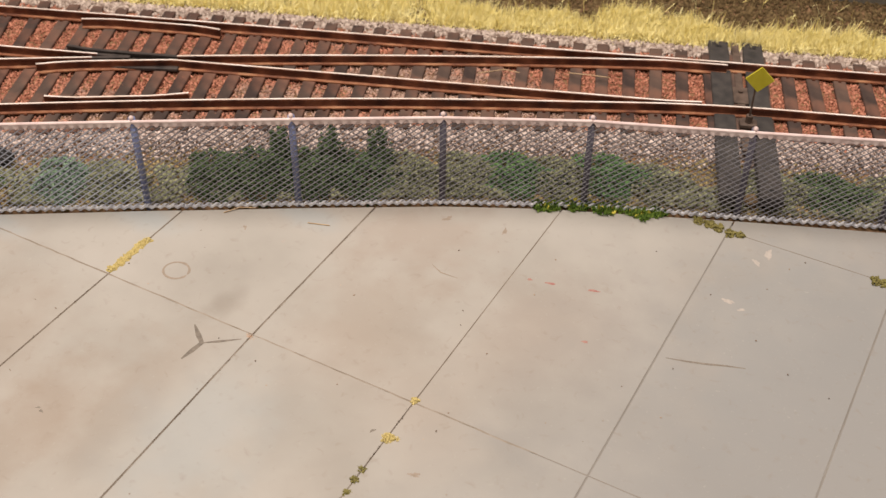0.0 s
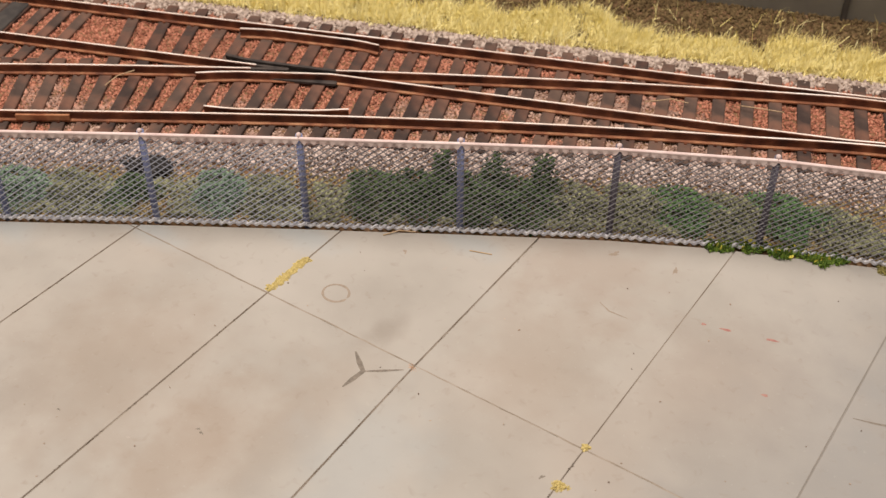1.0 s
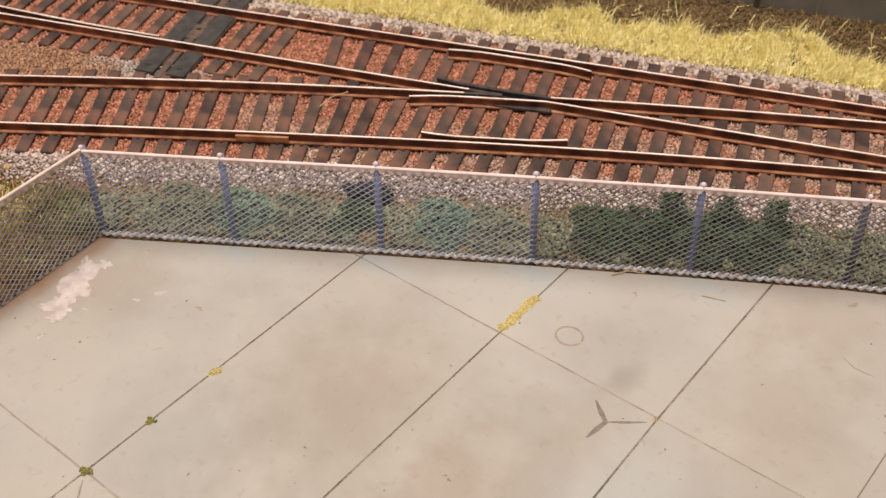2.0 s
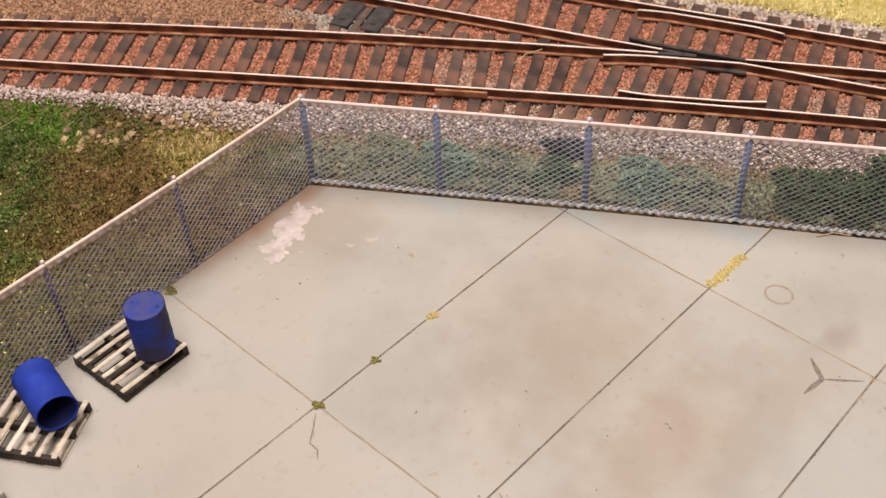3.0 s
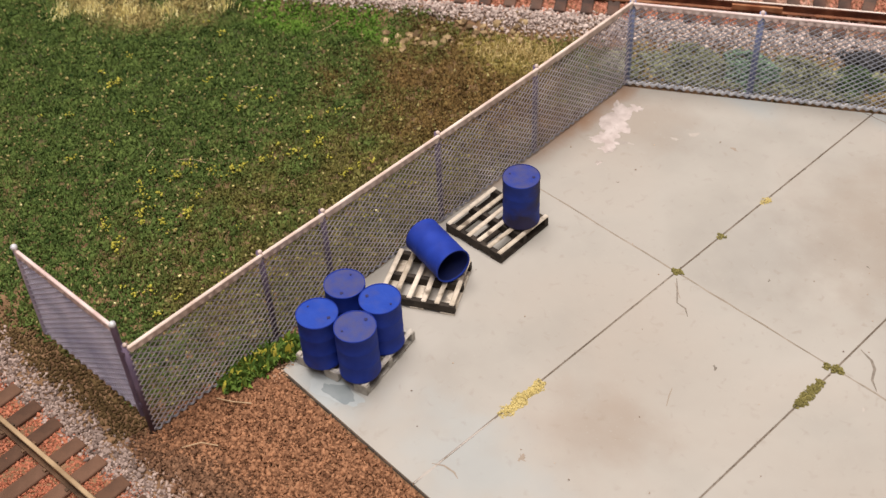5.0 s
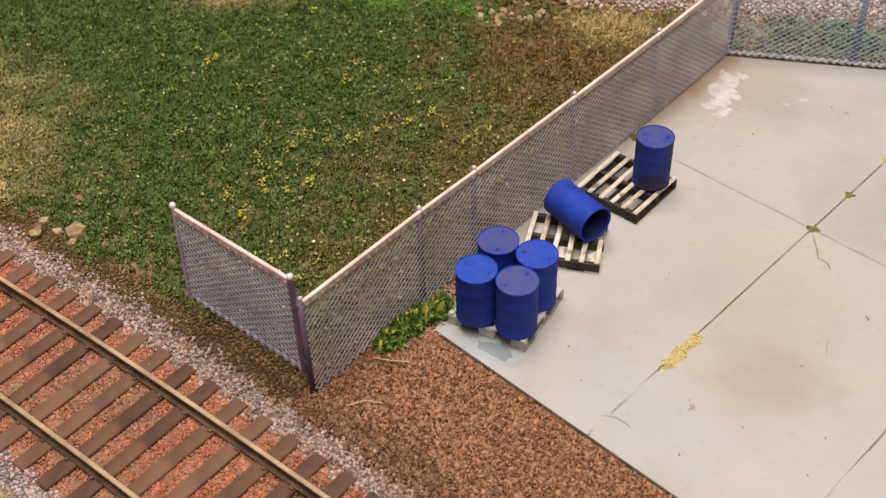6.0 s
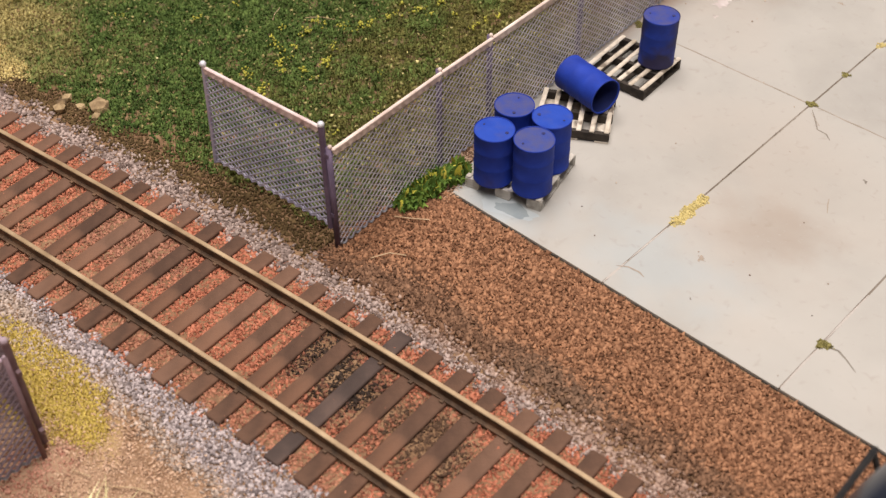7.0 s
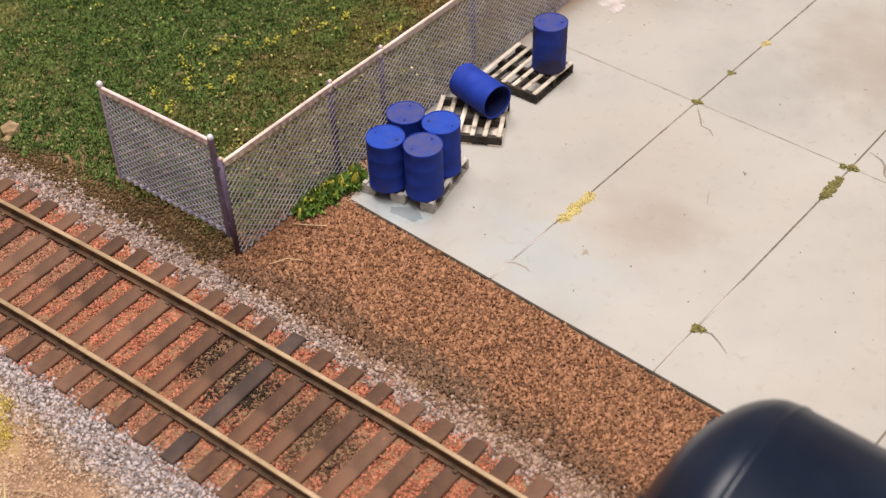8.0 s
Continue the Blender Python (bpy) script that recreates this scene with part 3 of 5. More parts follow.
# ---- room and table ----
def room():
    for name, (cx, cy, cz), (sx, sy, sz) in (("floor", (0, 0, -1050), (2800, 2800, 60)), ("ceiling", (0, 0, 1430), (2800, 2800, 60)),
                                            ("wall_north", (0, 1400, 175), (2800, 60, 2450)), ("wall_south", (0, -1400, 175), (2800, 60, 2450)),
                                            ("wall_east", (1400, 0, 175), (60, 2740, 2450)), ("wall_west", (-1400, 0, 175), (60, 2740, 2450))):
        bm = bmesh.new()
        box(bm, cx, cy, cz, sx, sy, sz)
        tagged(part(name, bm, M_ROOM), "plain painted surface of the hobby room", "room", kind="structure")
    for (x, y, z), size, _ in LAMPS:
        lamp = thing("ceiling_light", x * 1000, y * 1000, 1400, 0, "unseen round white enamel ceiling light added over the layout table", "lamp", "ceiling lights")
        bm = bmesh.new()
        r = size * 500
        lathe(bm, [(r + 8, -135), (r + 12, -135), (r + 12, -60), (60, -2), (60, 0), (0, 0)], 40)
        part("shade", bm, M_FIXTURE, lamp)


room()


def layout_table():
    """The bench that carries the layout."""
    t = thing("layout_table", 0, 0, -1020, 0, "plain wooden bench that carries the model railway", "table", kind="structure")
    bm = bmesh.new()
    box(bm, 0, 0, 1005, 850, 850, 24, bevel=1.5)
    part("tabletop", bm, M_BENCH, t)
    for sx in (-1, 1):
        bm = bmesh.new()
        box(bm, sx * 395, 0, 953, 20, 720, 78, bevel=1)
        part("apron", bm, M_BENCH, t)
        for sy in (-1, 1):
            bm = bmesh.new()
            box(bm, sx * 380, sy * 380, 496.5, 45, 45, 991, bevel=2)
            part("leg", bm, M_BENCH, t)


layout_table()


def ground():
    xs = np.concatenate([np.linspace(-420, -170, 26), np.arange(-168, 200, 1.6), np.linspace(202, 420, 24)])
    ys = np.concatenate([np.linspace(-420, -165, 26), np.arange(-163, 240, 1.6), np.linspace(242, 420, 20)])
    gx, gy = np.meshgrid(xs, ys)
    gz = ground_z(gx, gy)
    gz = gz + 0.12 * np.sin(gx * 0.9 + 1.3 * np.sin(gy * 0.31)) * np.cos(gy * 0.8 + gx * 0.23)
    v = np.stack([gx, gy, gz], -1).reshape(-1, 3)
    i = np.arange(len(v)).reshape(gx.shape)
    f = np.stack([i[:-1, :-1], i[:-1, 1:], i[1:, 1:], i[1:, :-1]], -1).reshape(-1, 4)
    tagged(grain_mesh("ground", v, f, M_EARTH), "brown scenery ground of the railway layout", "ground", kind="structure")


ground()


# ---- concrete yard ----
def clip_poly(poly, a, b):
    """Keeps what lies to the left of the line from a to b."""
    out = []
    ax, ay = a
    dx, dy = b[0] - ax, b[1] - ay
    side = [dx * (p[1] - ay) - dy * (p[0] - ax) for p in poly]
    for i, p in enumerate(poly):
        q, s, t = poly[(i + 1) % len(poly)], side[i], side[(i + 1) % len(poly)]
        if s >= 0:
            out.append(p)
        if (s >= 0) != (t >= 0):
            k = s / (s - t)
            out.append((p[0] + k * (q[0] - p[0]), p[1] + k * (q[1] - p[1])))
    return out


YARD_X = [-60, 0.6, 31.1, 61.2, 91.4, 120.0, 149.5, 180, 211]
# half the width of each scored line across the yard
WIDE = [0.1, 0.115, 0.115, 0.115, 0.07, 0.1, 0.1, 0.1, 0.1]
YARD_Y = [-60.8, 0.2, 60.9, 124.3, 170]


# how far the scored lines wander from straight, line by line
SKEW = [(0, 0, 0, 0, 0), (0, 0, 0, 0, 0), (0, 0.5, 0.3, 0, 0), (0, 1.8, 0.3, 0, 0), (0, 0.2, 0, 0, 0)] + [(0, 0, 0, 0, 0)] * 5


def yard():
    yard_ob = thing("concrete_yard", 0, 0, 0, 0, "pale grey-beige concrete yard of large scored slabs", "pavement", kind="structure")
    cuts = [((-30.0, -61.5), (-36.0, -45.0))[::-1], ((-36.0, -45.0), (-38.4, -16.0))[::-1], ((-38.4, -16.0), (-40.95, 36.7))[::-1]]
    north = [(x + 0.3, y - 0.5) for x, y in FENCE_N]
    for i in range(len(YARD_X) - 1):
        for j in range(len(YARD_Y) - 1):
            g, h = WIDE[i], 0.05 if i < 4 else 0.03
            x0, x1, y0, y1 = YARD_X[i] + g, YARD_X[i + 1] - WIDE[i + 1], YARD_Y[j] + h, YARD_Y[j + 1] - h
            poly = [(x0 + SKEW[i][j], y0), (x1 + SKEW[i + 1][j], y0), (x1 + SKEW[i + 1][j + 1], y1), (x0 + SKEW[i][j + 1], y1)]
            for a, b in cuts:
                poly = clip_poly(poly, a, b) if poly else poly
            for a, b in zip(north, north[1:]):
                poly = clip_poly(poly, b, a) if poly else poly
            if len(poly) < 3:
                continue
            bm = bmesh.new()
            n = len(poly)
            mx, my = sum(p[0] for p in poly) / n, sum(p[1] for p in poly) / n
            e, e2 = WIDE[i] * 0.5, WIDE[i + 1] * 0.5
            top = [bm.verts.new((x + e * (mx > x) - e2 * (mx < x), y + 0.06 * (my > y) - 0.06 * (my < y), 0)) for x, y in poly]
            rim = [bm.verts.new((x, y, -0.06)) for x, y in poly]
            low = [bm.verts.new((x, y, -1.5)) for x, y in poly]
            bm.faces.new(top)
            bm.faces.new(low[::-1])
            for k in range(n):
                m = (k + 1) % n
                bm.faces.new((rim[k], rim[m], top[m], top[k])).material_index = 1
                bm.faces.new((low[k], low[m], rim[m], rim[k]))
            bmesh.ops.recalc_face_normals(bm, faces=bm.faces)
            part("slab", bm, [M_CONCRETE, M_SLAB_EDGE], yard_ob)
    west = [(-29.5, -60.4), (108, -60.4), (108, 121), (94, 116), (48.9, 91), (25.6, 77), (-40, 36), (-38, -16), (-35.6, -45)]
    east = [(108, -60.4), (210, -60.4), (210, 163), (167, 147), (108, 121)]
    for pts, mat, label in ((west, M_JOINT, "dark dirt in the joints"), (east, M_JOINT_PALE, "paler joint filling that imitates blurred lines")):
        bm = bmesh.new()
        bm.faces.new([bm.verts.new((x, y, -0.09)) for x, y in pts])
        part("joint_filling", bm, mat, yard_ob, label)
    # black strip stands in for the shaded gap between slabs and gravel
    bm = bmesh.new()
    box(bm, 91, -60.96, -0.5, 240, 0.22, 0.7)
    part("edge_strip", bm, M_STRINGER, yard_ob, "black strip as shade in the gap along the concrete")


yard()


# ---- tracks ----
def sweep_rail(parent, fx, x0, x1, zbase, top_mat, origin=(0, 0), name="rail", label="", side=None):
    """A rail of flat-bottom section along the line y = fx(x)."""
    top = 0.28 if side else 0.2
    xs = np.linspace(x0, x1, max(2, int((x1 - x0) / 3.0) + 1))
    ys = np.array([float(fx(x)) for x in xs])
    w, foot = (0.37, 0.75) if side else (0.31, 0.68)
    prof = [(-foot, 0), (foot, 0), (foot, 0.25), (0.2, 0.45), (0.2, 1.45), (w, 1.6), (w, 2.0), (top, 2.1), (-top, 2.1), (-w, 2.0), (-w, 1.6), (-0.2, 1.45), (-0.2, 0.45), (-foot, 0.25)]
    bm = bmesh.new()
    rings = []
    for k, (x, y) in enumerate(zip(xs, ys)):
        a, b = max(k - 1, 0), min(k + 1, len(xs) - 1)
        d = math.hypot(xs[b] - xs[a], ys[b] - ys[a])
        nx, ny = -(ys[b] - ys[a]) / d, (xs[b] - xs[a]) / d
        rings.append([bm.verts.new((x + nx * u - origin[0], y + ny * u - origin[1], zbase + h)) for u, h in prof])
    m = len(prof)
    for a, b in zip(rings, rings[1:]):
        for i in range(m):
            f = bm.faces.new((a[i], a[(i + 1) % m], b[(i + 1) % m], b[i]))
            f.material_index = 1 if i == 7 or (side and i in (6, 8)) else 2 if i in (1, 2, 12, 13) else 0
    bm.faces.new(rings[0])
    bm.faces.new(rings[-1][::-1])
    bmesh.ops.recalc_face_normals(bm, faces=bm.faces)
    return part(name, bm, [side or M_RAIL, top_mat, side or M_RAILFOOT], parent, label)


TIE_MESH = {}


def tie(parent, x, y, turn, length, ztop, width=2.6, mat=None):
    """One sleeper, across the track."""
    key = (round(length), width, mat)
    if key not in TIE_MESH:
        bm = bmesh.new()
        box(bm, 0, 0, -0.9, width, key[0], 1.8, bevel=0.14)
        ob = part("tie", bm, mat or M_TIE, parent)
        TIE_MESH[key] = ob.data
    else:
        ob = new("tie", TIE_MESH[key])
        ob.parent = parent
    ob.matrix_basis = pose(x * MM, y * MM, ztop * MM, 0, 0, turn)
    return ob


def plates(parent, spots, z, mat):
    """Small spike heads and plates beside the rails: one joined part."""
    bm = bmesh.new()
    for x, y, turn in spots:
        for s in (-1, 1):
            c, q = math.cos(radians(turn)), math.sin(radians(turn))
            box(bm, x - q * s * 1.0, y + c * s * 1.0, z + 0.14, 0.6, 0.4, 0.3, turn=turn)
    return tagged(part("spike_rest", bm, mat, parent), kind="stuff")


NEAR_TIE_Z, FAR_TIE_Z = 0.95, 4.0


def near_track():
    tr = thing("railway_track", 0, 0, 0, 0, "single model track with brown ties and worn tan rails", "railway track")
    spots = []
    for s in (-1, 1):
        sweep_rail(tr, lambda x: near_rail(x, s), -210, 180, NEAR_TIE_Z, M_RAILTOP_N, side=M_RAIL_N)
    for k in range(-34, 34):
        x = 4.45 + 5.475 * k
        slope = math.degrees(math.atan(float(near_centre(x + 1) - near_centre(x - 1)) / 2))
        y = float(near_centre(x))
        tie(tr, x, y, slope + random.uniform(-1, 1), 28, NEAR_TIE_Z + random.uniform(-0.08, 0.05), mat=M_TIE_OILY if k == -3 else M_TIE_N)
        spots += [(x, float(near_rail(x, s)), slope) for s in (-1, 1)]
    plates(tr, spots, NEAR_TIE_Z, M_RAIL_N)


near_track()


def far_tracks():
    tr = thing("railway_turnout", 0, 0, 0, 0, "rusty model railway turnout on dark brown ties and red ballast", "railway track")
    z = FAR_TIE_Z
    sweep_rail(tr, rail_south, -210, 260, z, M_RAILTOP)
    sweep_rail(tr, rail_b2, -210, 260, z, M_RAILTOP)
    sweep_rail(tr, rail_a2, -210, -12, z, M_RAILTOP)
    sweep_rail(tr, rail_b1, -210, -12, z, M_RAILTOP)
    sweep_rail(tr, lambda x: float(min(rail_a2(x), rail_b2(x) - 1.15)), 3, TOE, z, M_RAILTOP, name="point_rail")
    sweep_rail(tr, lambda x: float(max(rail_b1(x), rail_south(x) + 1.15)), 3, TOE, z, M_RAILTOP, name="point_rail")
    sweep_rail(tr, lambda x: float(rail_b1(x)) + 1.2 + 0.0011 * (x + 78) ** 2, -165, -79, z, M_RAILTOP, name="point_rail")
    # the frog's nose, the wing rails that carry the point rails on past it, and the guard rails
    for fx, drop in ((rail_a2, 0), (rail_b1, 0.04)):
        sweep_rail(tr, fx, -12, -5.4, z - drop, M_FROG, name="frog_rail", label="dark frog rail where the tracks cross", side=M_FROG)
    bm = bmesh.new()
    box(bm, -7, float(rail_b1(-7)), z + 0.35, 24, 4.6, 0.7, bevel=0.1, turn=26)
    part("frog_base", bm, M_FROG, tr, "black casting under the frog")
    for fx, off, x0, x1, nm in ((rail_a1, 2.1, -10, 14, "guard_rail"), (rail_b2, -2.1, -25, 4, "guard_rail"), (rail_a2, -1.76, -20, 3, "wing_rail"), (rail_b1, 1.76, -20, 3, "wing_rail")):
        free = x1 if nm == "guard_rail" else 60

        def bent(x, fx=fx, off=off, xa=x0, xb=free):
            e = max(0, 5 - min(x - xa, xb - x)) * 0.2
            return float(fx(x)) + off + math.copysign(e, off)
        dark = nm == "wing_rail" and off > 0
        sweep_rail(tr, bent, x0, x1, z, M_FROG if dark else M_RAILTOP, name=nm, side=M_FROG if dark else None)
    # ties: apart on the left, long ones under the turnout, single on the right
    spots = []

    def lay(x, south, north, turn, extra):
        """A tie from the south rail at x across to the north rail."""
        c, q = math.cos(radians(turn)), math.sin(radians(turn))
        y, lo, hi = float(south(x)), 0.0, 90.0
        for _ in range(30):
            k = (lo + hi) / 2
            lo, hi = (k, hi) if y + k * c < float(north(x - k * q)) else (lo, k)
        tie(tr, x - k * q / 2, y + k * c / 2, turn + random.uniform(-1, 1), k + extra, z + random.uniform(-0.08, 0.05))
        spots.extend([(x, y, turn), (x - k * q, y + k * c, turn)])
    for k in range(38):
        x = -32.05 - 4.64 * k
        slope = math.degrees(math.atan(float(rail_a1(x + 1) - rail_a1(x - 1)) / 2))
        lay(x, rail_a1, rail_a2, slope + 2.0, 12.3)
    for k in range(32):
        lay(-55.0 - 4.72 * k, rail_b1, rail_b2, 21.0, 12.3)
    # under the turnout the ties turn from square to one track to square to the other
    x = -28.0
    while x < 250:
        turn = float(np.interp(x, [-28, -24, -20, -15, -10, 5, 30], [33.0, 29.5, 27.0, 24.5, 23.5, 21.5, 21.0]))
        lay(x, rail_a1 if x < TOE else rail_b1, rail_b2, turn, 14.5)
        x += float(np.interp(x, [-20, -14, 25, 29, 64, 70], [4.15, 4.48, 4.48, 4.7, 4.75, 4.95]))
    plates(tr, spots, z, M_RAIL)
    # the fishplate on the near rail
    bm = bmesh.new()
    for s in (-1, 1):
        a = math.degrees(math.atan2(float(rail_a1(-30) - rail_a1(-39)), 9))
        box(bm, -34.5 - s * 0.35, float(rail_a1(-34.5)) + s * 0.5, z + 1.0, 10.5, 0.6, 1.1, turn=a)
    part("rail_joiner", bm, M_RAILFOOT, tr, "rusty rail joiner")


far_tracks()


def headblock(x, y, turn, north, south, wide, label):
    """The two long black ties of a points motor, with a throw bar between them."""
    hb = thing("headblock_ties", x, y, FAR_TIE_Z, turn, label, "railway part", "headblocks")
    for s in (-1, 1):
        bm = bmesh.new()
        box(bm, s * 3.6, (north - south) / 2, -0.55, wide, north + south, 1.9, bevel=0.15)
        ob = part("headblock", bm, M_HEADBLOCK, hb)
        for e in (-1, 1):
            bm = bmesh.new()
            box(bm, s * 3.6, north - 2.4 if e > 0 else 2.4 - south, 0.36, 1.3, 0.6, 0.25)
            part("slot", bm, M_BLACK, ob)
    bm = bmesh.new()
    box(bm, 0, 0, -0.2, 1.6, 41, 0.7, bevel=0.1)
    part("throw_bar", bm, M_CARFRAME, hb)
    bm = bmesh.new()
    box(bm, 0, -1, 0.1, 3.0, 6, 0.5, bevel=0.1)
    rod(bm, (0, 0, 0.3), (0, 0, 0.8), 0.5, 8)
    part("throw_plate", bm, M_CARFRAME, hb)


headblock(109.0, 163.5, 21.0, 20.5, 35.5, 4.2, "long black headblock ties with throw bar under switch points")
headblock(-76.8, 93.0, 22, 22, 19.0, 4.4, "black headblock ties with slots under the second switch's points")


def switch_stand():
    st = thing("switch_stand", 114.0, 152.3, 4.6, 21, "slim switch stand with a yellow diamond target beside the track", "switch stand")
    bm = bmesh.new()
    box(bm, 0, 0, 0.25, 3.4, 2.4, 0.9, bevel=0.15)
    rod(bm, (0, 0, 0.6), (0, 0, 2.2), 0.7, 10)
    part("base", bm, M_CARFRAME, st, "rusty switch stand base")
    bm = bmesh.new()
    rod(bm, (0, 0, 2), (0, 0.3, 9.5), 0.2, 8)
    part("mast", bm, M_CARFRAME, st)
    bm = bmesh.new()
    box(bm, 0, 0, 0, 3.8, 0.35, 3.8)
    bmesh.ops.rotate(bm, cent=(0, 0, 0), matrix=Matrix.Rotation(radians(45), 3, "Y"), verts=bm.verts)
    bmesh.ops.translate(bm, vec=(0.4, -0.1, 10.4), verts=bm.verts)
    part("target", bm, M_TARGET, st, "yellow diamond target")


switch_stand()


# ---- chain-link fences ----
PITCH = 1.55


def wire_panel(length, height, z0, pitch=PITCH, rise=1.14, r=0.115, front=-1, back=0.62):
    """Arrays of a woven wire panel in the xz plane; the thicker strands lie on the side that front names."""
    verts, faces = [], []

    def bar(x1, z1, x2, z2, y, r):
        dx, dz = x2 - x1, z2 - z1
        d = math.hypot(dx, dz)
        if d < 0.2:
            return
        px, pz = -dz / d * r, dx / d * r
        b = len(verts)
        for x, z in ((x1, z1), (x2, z2)):
            verts.extend([(x + px, y, z + pz), (x, y + r, z), (x - px, y, z - pz), (x, y - r, z)])
        for i in range(4):
            j = (i + 1) % 4
            faces.extend([(b + i, b + j, b + 4 + j), (b + i, b + 4 + j, b + 4 + i)])
    run = height * pitch / rise
    n = int((length + run) / pitch) + 1
    for k in range(-int(run / pitch) - 1, n):
        for sgn, y, thick in ((1, -0.1, r if front < 0 else r * back), (-1, 0.1, r if front > 0 else r * back)):
            xa = k * pitch if sgn > 0 else k * pitch + run
            xb = xa + sgn * run
            ta, tb = 0.0, 1.0
            if sgn > 0:
                ta, tb = max(0, -xa / run), min(1, (length - xa) / run)
            else:
                ta, tb = max(0, (xa - length) / run), min(1, xa / run)
            if tb - ta > 0.01:
                bar(xa + (xb - xa) * ta, z0 + height * ta, xa + (xb - xa) * tb, z0 + height * tb, y, thick)
    return np.array(verts), np.array(faces)


def edge_wire(length, z, r, pitch=PITCH, swing=0.22, sides=5):
    """A twisted edge wire: one tube that winds along the panel."""
    bm = bmesh.new()
    rings = []
    n = int(length / pitch * 5)
    for k in range(n + 1):
        a = 2 * math.pi * k / 5
        c = Vector((length * k / n, swing * 0.7 * math.sin(a), z + swing * math.cos(a)))
        rings.append([bm.verts.new(c + Vector((0.12 * math.cos(u), math.cos(u) * r, math.sin(u) * r))) for u in (2 * math.pi * i / sides for i in range(sides))])
    for p, q in zip(rings, rings[1:]):
        for i in range(sides):
            j = (i + 1) % sides
            bm.faces.new((p[i], p[j], q[j], q[i]))
    bm.faces.new(rings[0][::-1])
    bm.faces.new(rings[-1])
    bmesh.ops.recalc_face_normals(bm, faces=bm.faces)
    return bm


def toothed_edge(length, z, pitch=PITCH, depth=0.95, out=0.12, thick=0.14):
    """The saw-toothed edge that hangs from the top rail: two thin toothed strips, one on each side."""
    bm = bmesh.new()
    n = int(length / pitch)
    step = length / n
    outline = [(0, -0.12)]
    for k in range(n):
        a = k * step
        outline += [(a + 0.02, 0.2), (a + step * 0.2, 0.25), (a + step * 0.45, 0.85), (a + step * 0.62, 1.0), (a + step * 0.8, 0.8)]
    outline += [(length, 0.2), (length, -0.12)]
    m = len(outline)
    for s in (-1, 1):
        rows = []
        for lift in (0, thick):
            rows.append([bm.verts.new((x, s * (0.2 + out * q), z + lift - depth * q)) for x, q in outline])
        for k in range(m):
            j = (k + 1) % m
            bm.faces.new((rows[0][k], rows[0][j], rows[1][j], rows[1][k]))
        bm.faces.new(rows[0][::-1])
        bm.faces.new(rows[1])
    bmesh.ops.triangulate(bm, faces=[f for f in bm.faces if len(f.verts) > 4])
    bmesh.ops.recalc_face_normals(bm, faces=bm.faces)
    return bm


def fence_post(parent, x, height, r=0.64, cap=True, back=0.75, mat=None, cap_mat=None):
    bm = bmesh.new()
    rod(bm, (x, back, -0.6), (x, back, height), r, 12)
    for f in bm.faces:
        f.smooth = True
    ob = part("post", bm, mat or M_POST, parent)
    if cap:
        bm = bmesh.new()
        bmesh.ops.create_uvsphere(bm, u_segments=10, v_segments=7, radius=r * 0.72)
        bmesh.ops.translate(bm, vec=(x, back * 0.6, height + r * 0.25), verts=bm.verts)
        part("post_cap", bm, cap_mat or M_TOPRAIL, ob, "small ball cap")
    return ob


def fence_run(points, height, label, group, wire=0.115, last_post=True, first_post=True, ground=0.0, name="chain_link_fence", back=0.75, post_mat=lambda i: M_POST, wire_mat=None, thin=0.62, pale=True, front=-1, rail_mat=None, rail_label="pinkish rusty top rail", weft=0.62):
    """A fence along a line: posts, and a rail, a wire panel and edge wires for each bay."""
    x0, y0 = points[0]
    fence = thing(name, x0, y0, ground, 0, label, "fence", group)
    for i, ((xa, ya), (xb, yb)) in enumerate(zip(points, points[1:])):
        L = math.hypot(xb - xa, yb - ya)
        turn = math.atan2(yb - ya, xb - xa)
        m = Matrix.LocRotScale(Vector((xa - x0, ya - y0, 0)) * MM, Euler((0, 0, turn)), None)
        obs = []
        v, f = wire_panel(L, height - 1.9, 0.7, r=wire, front=front, back=weft)
        obs.append(grain_mesh("wire_mesh", v, f, wire_mat(i) if wire_mat else M_WIRE, fence))
        bm = bmesh.new()
        box(bm, L / 2, 0, height - 0.34, L, 0.6, 0.5, bevel=0.14)
        obs.append(part("top_rail", bm, rail_mat or M_TOPRAIL, fence, rail_label))
        obs.append(part("top_edge", toothed_edge(L, height - 0.42), rail_mat or M_TOPRAIL, fence))
        obs.append(part("bottom_wire", edge_wire(L, 0.62, 0.40 if pale else 0.2), M_KNUCKLE if pale else M_WIRE_DARK, fence, "pale twisted bottom wire" if pale else ""))
        for ob in obs:
            ob.matrix_basis = m
        if i or first_post:
            fence_post(fence, 0, height, thin, back=back, mat=post_mat(i), cap_mat=rail_mat).matrix_basis = m
        if last_post and i == len(points) - 2:
            fence_post(fence, L, height, thin, back=back, mat=post_mat(i + 1), cap_mat=rail_mat).matrix_basis = m
    return fence


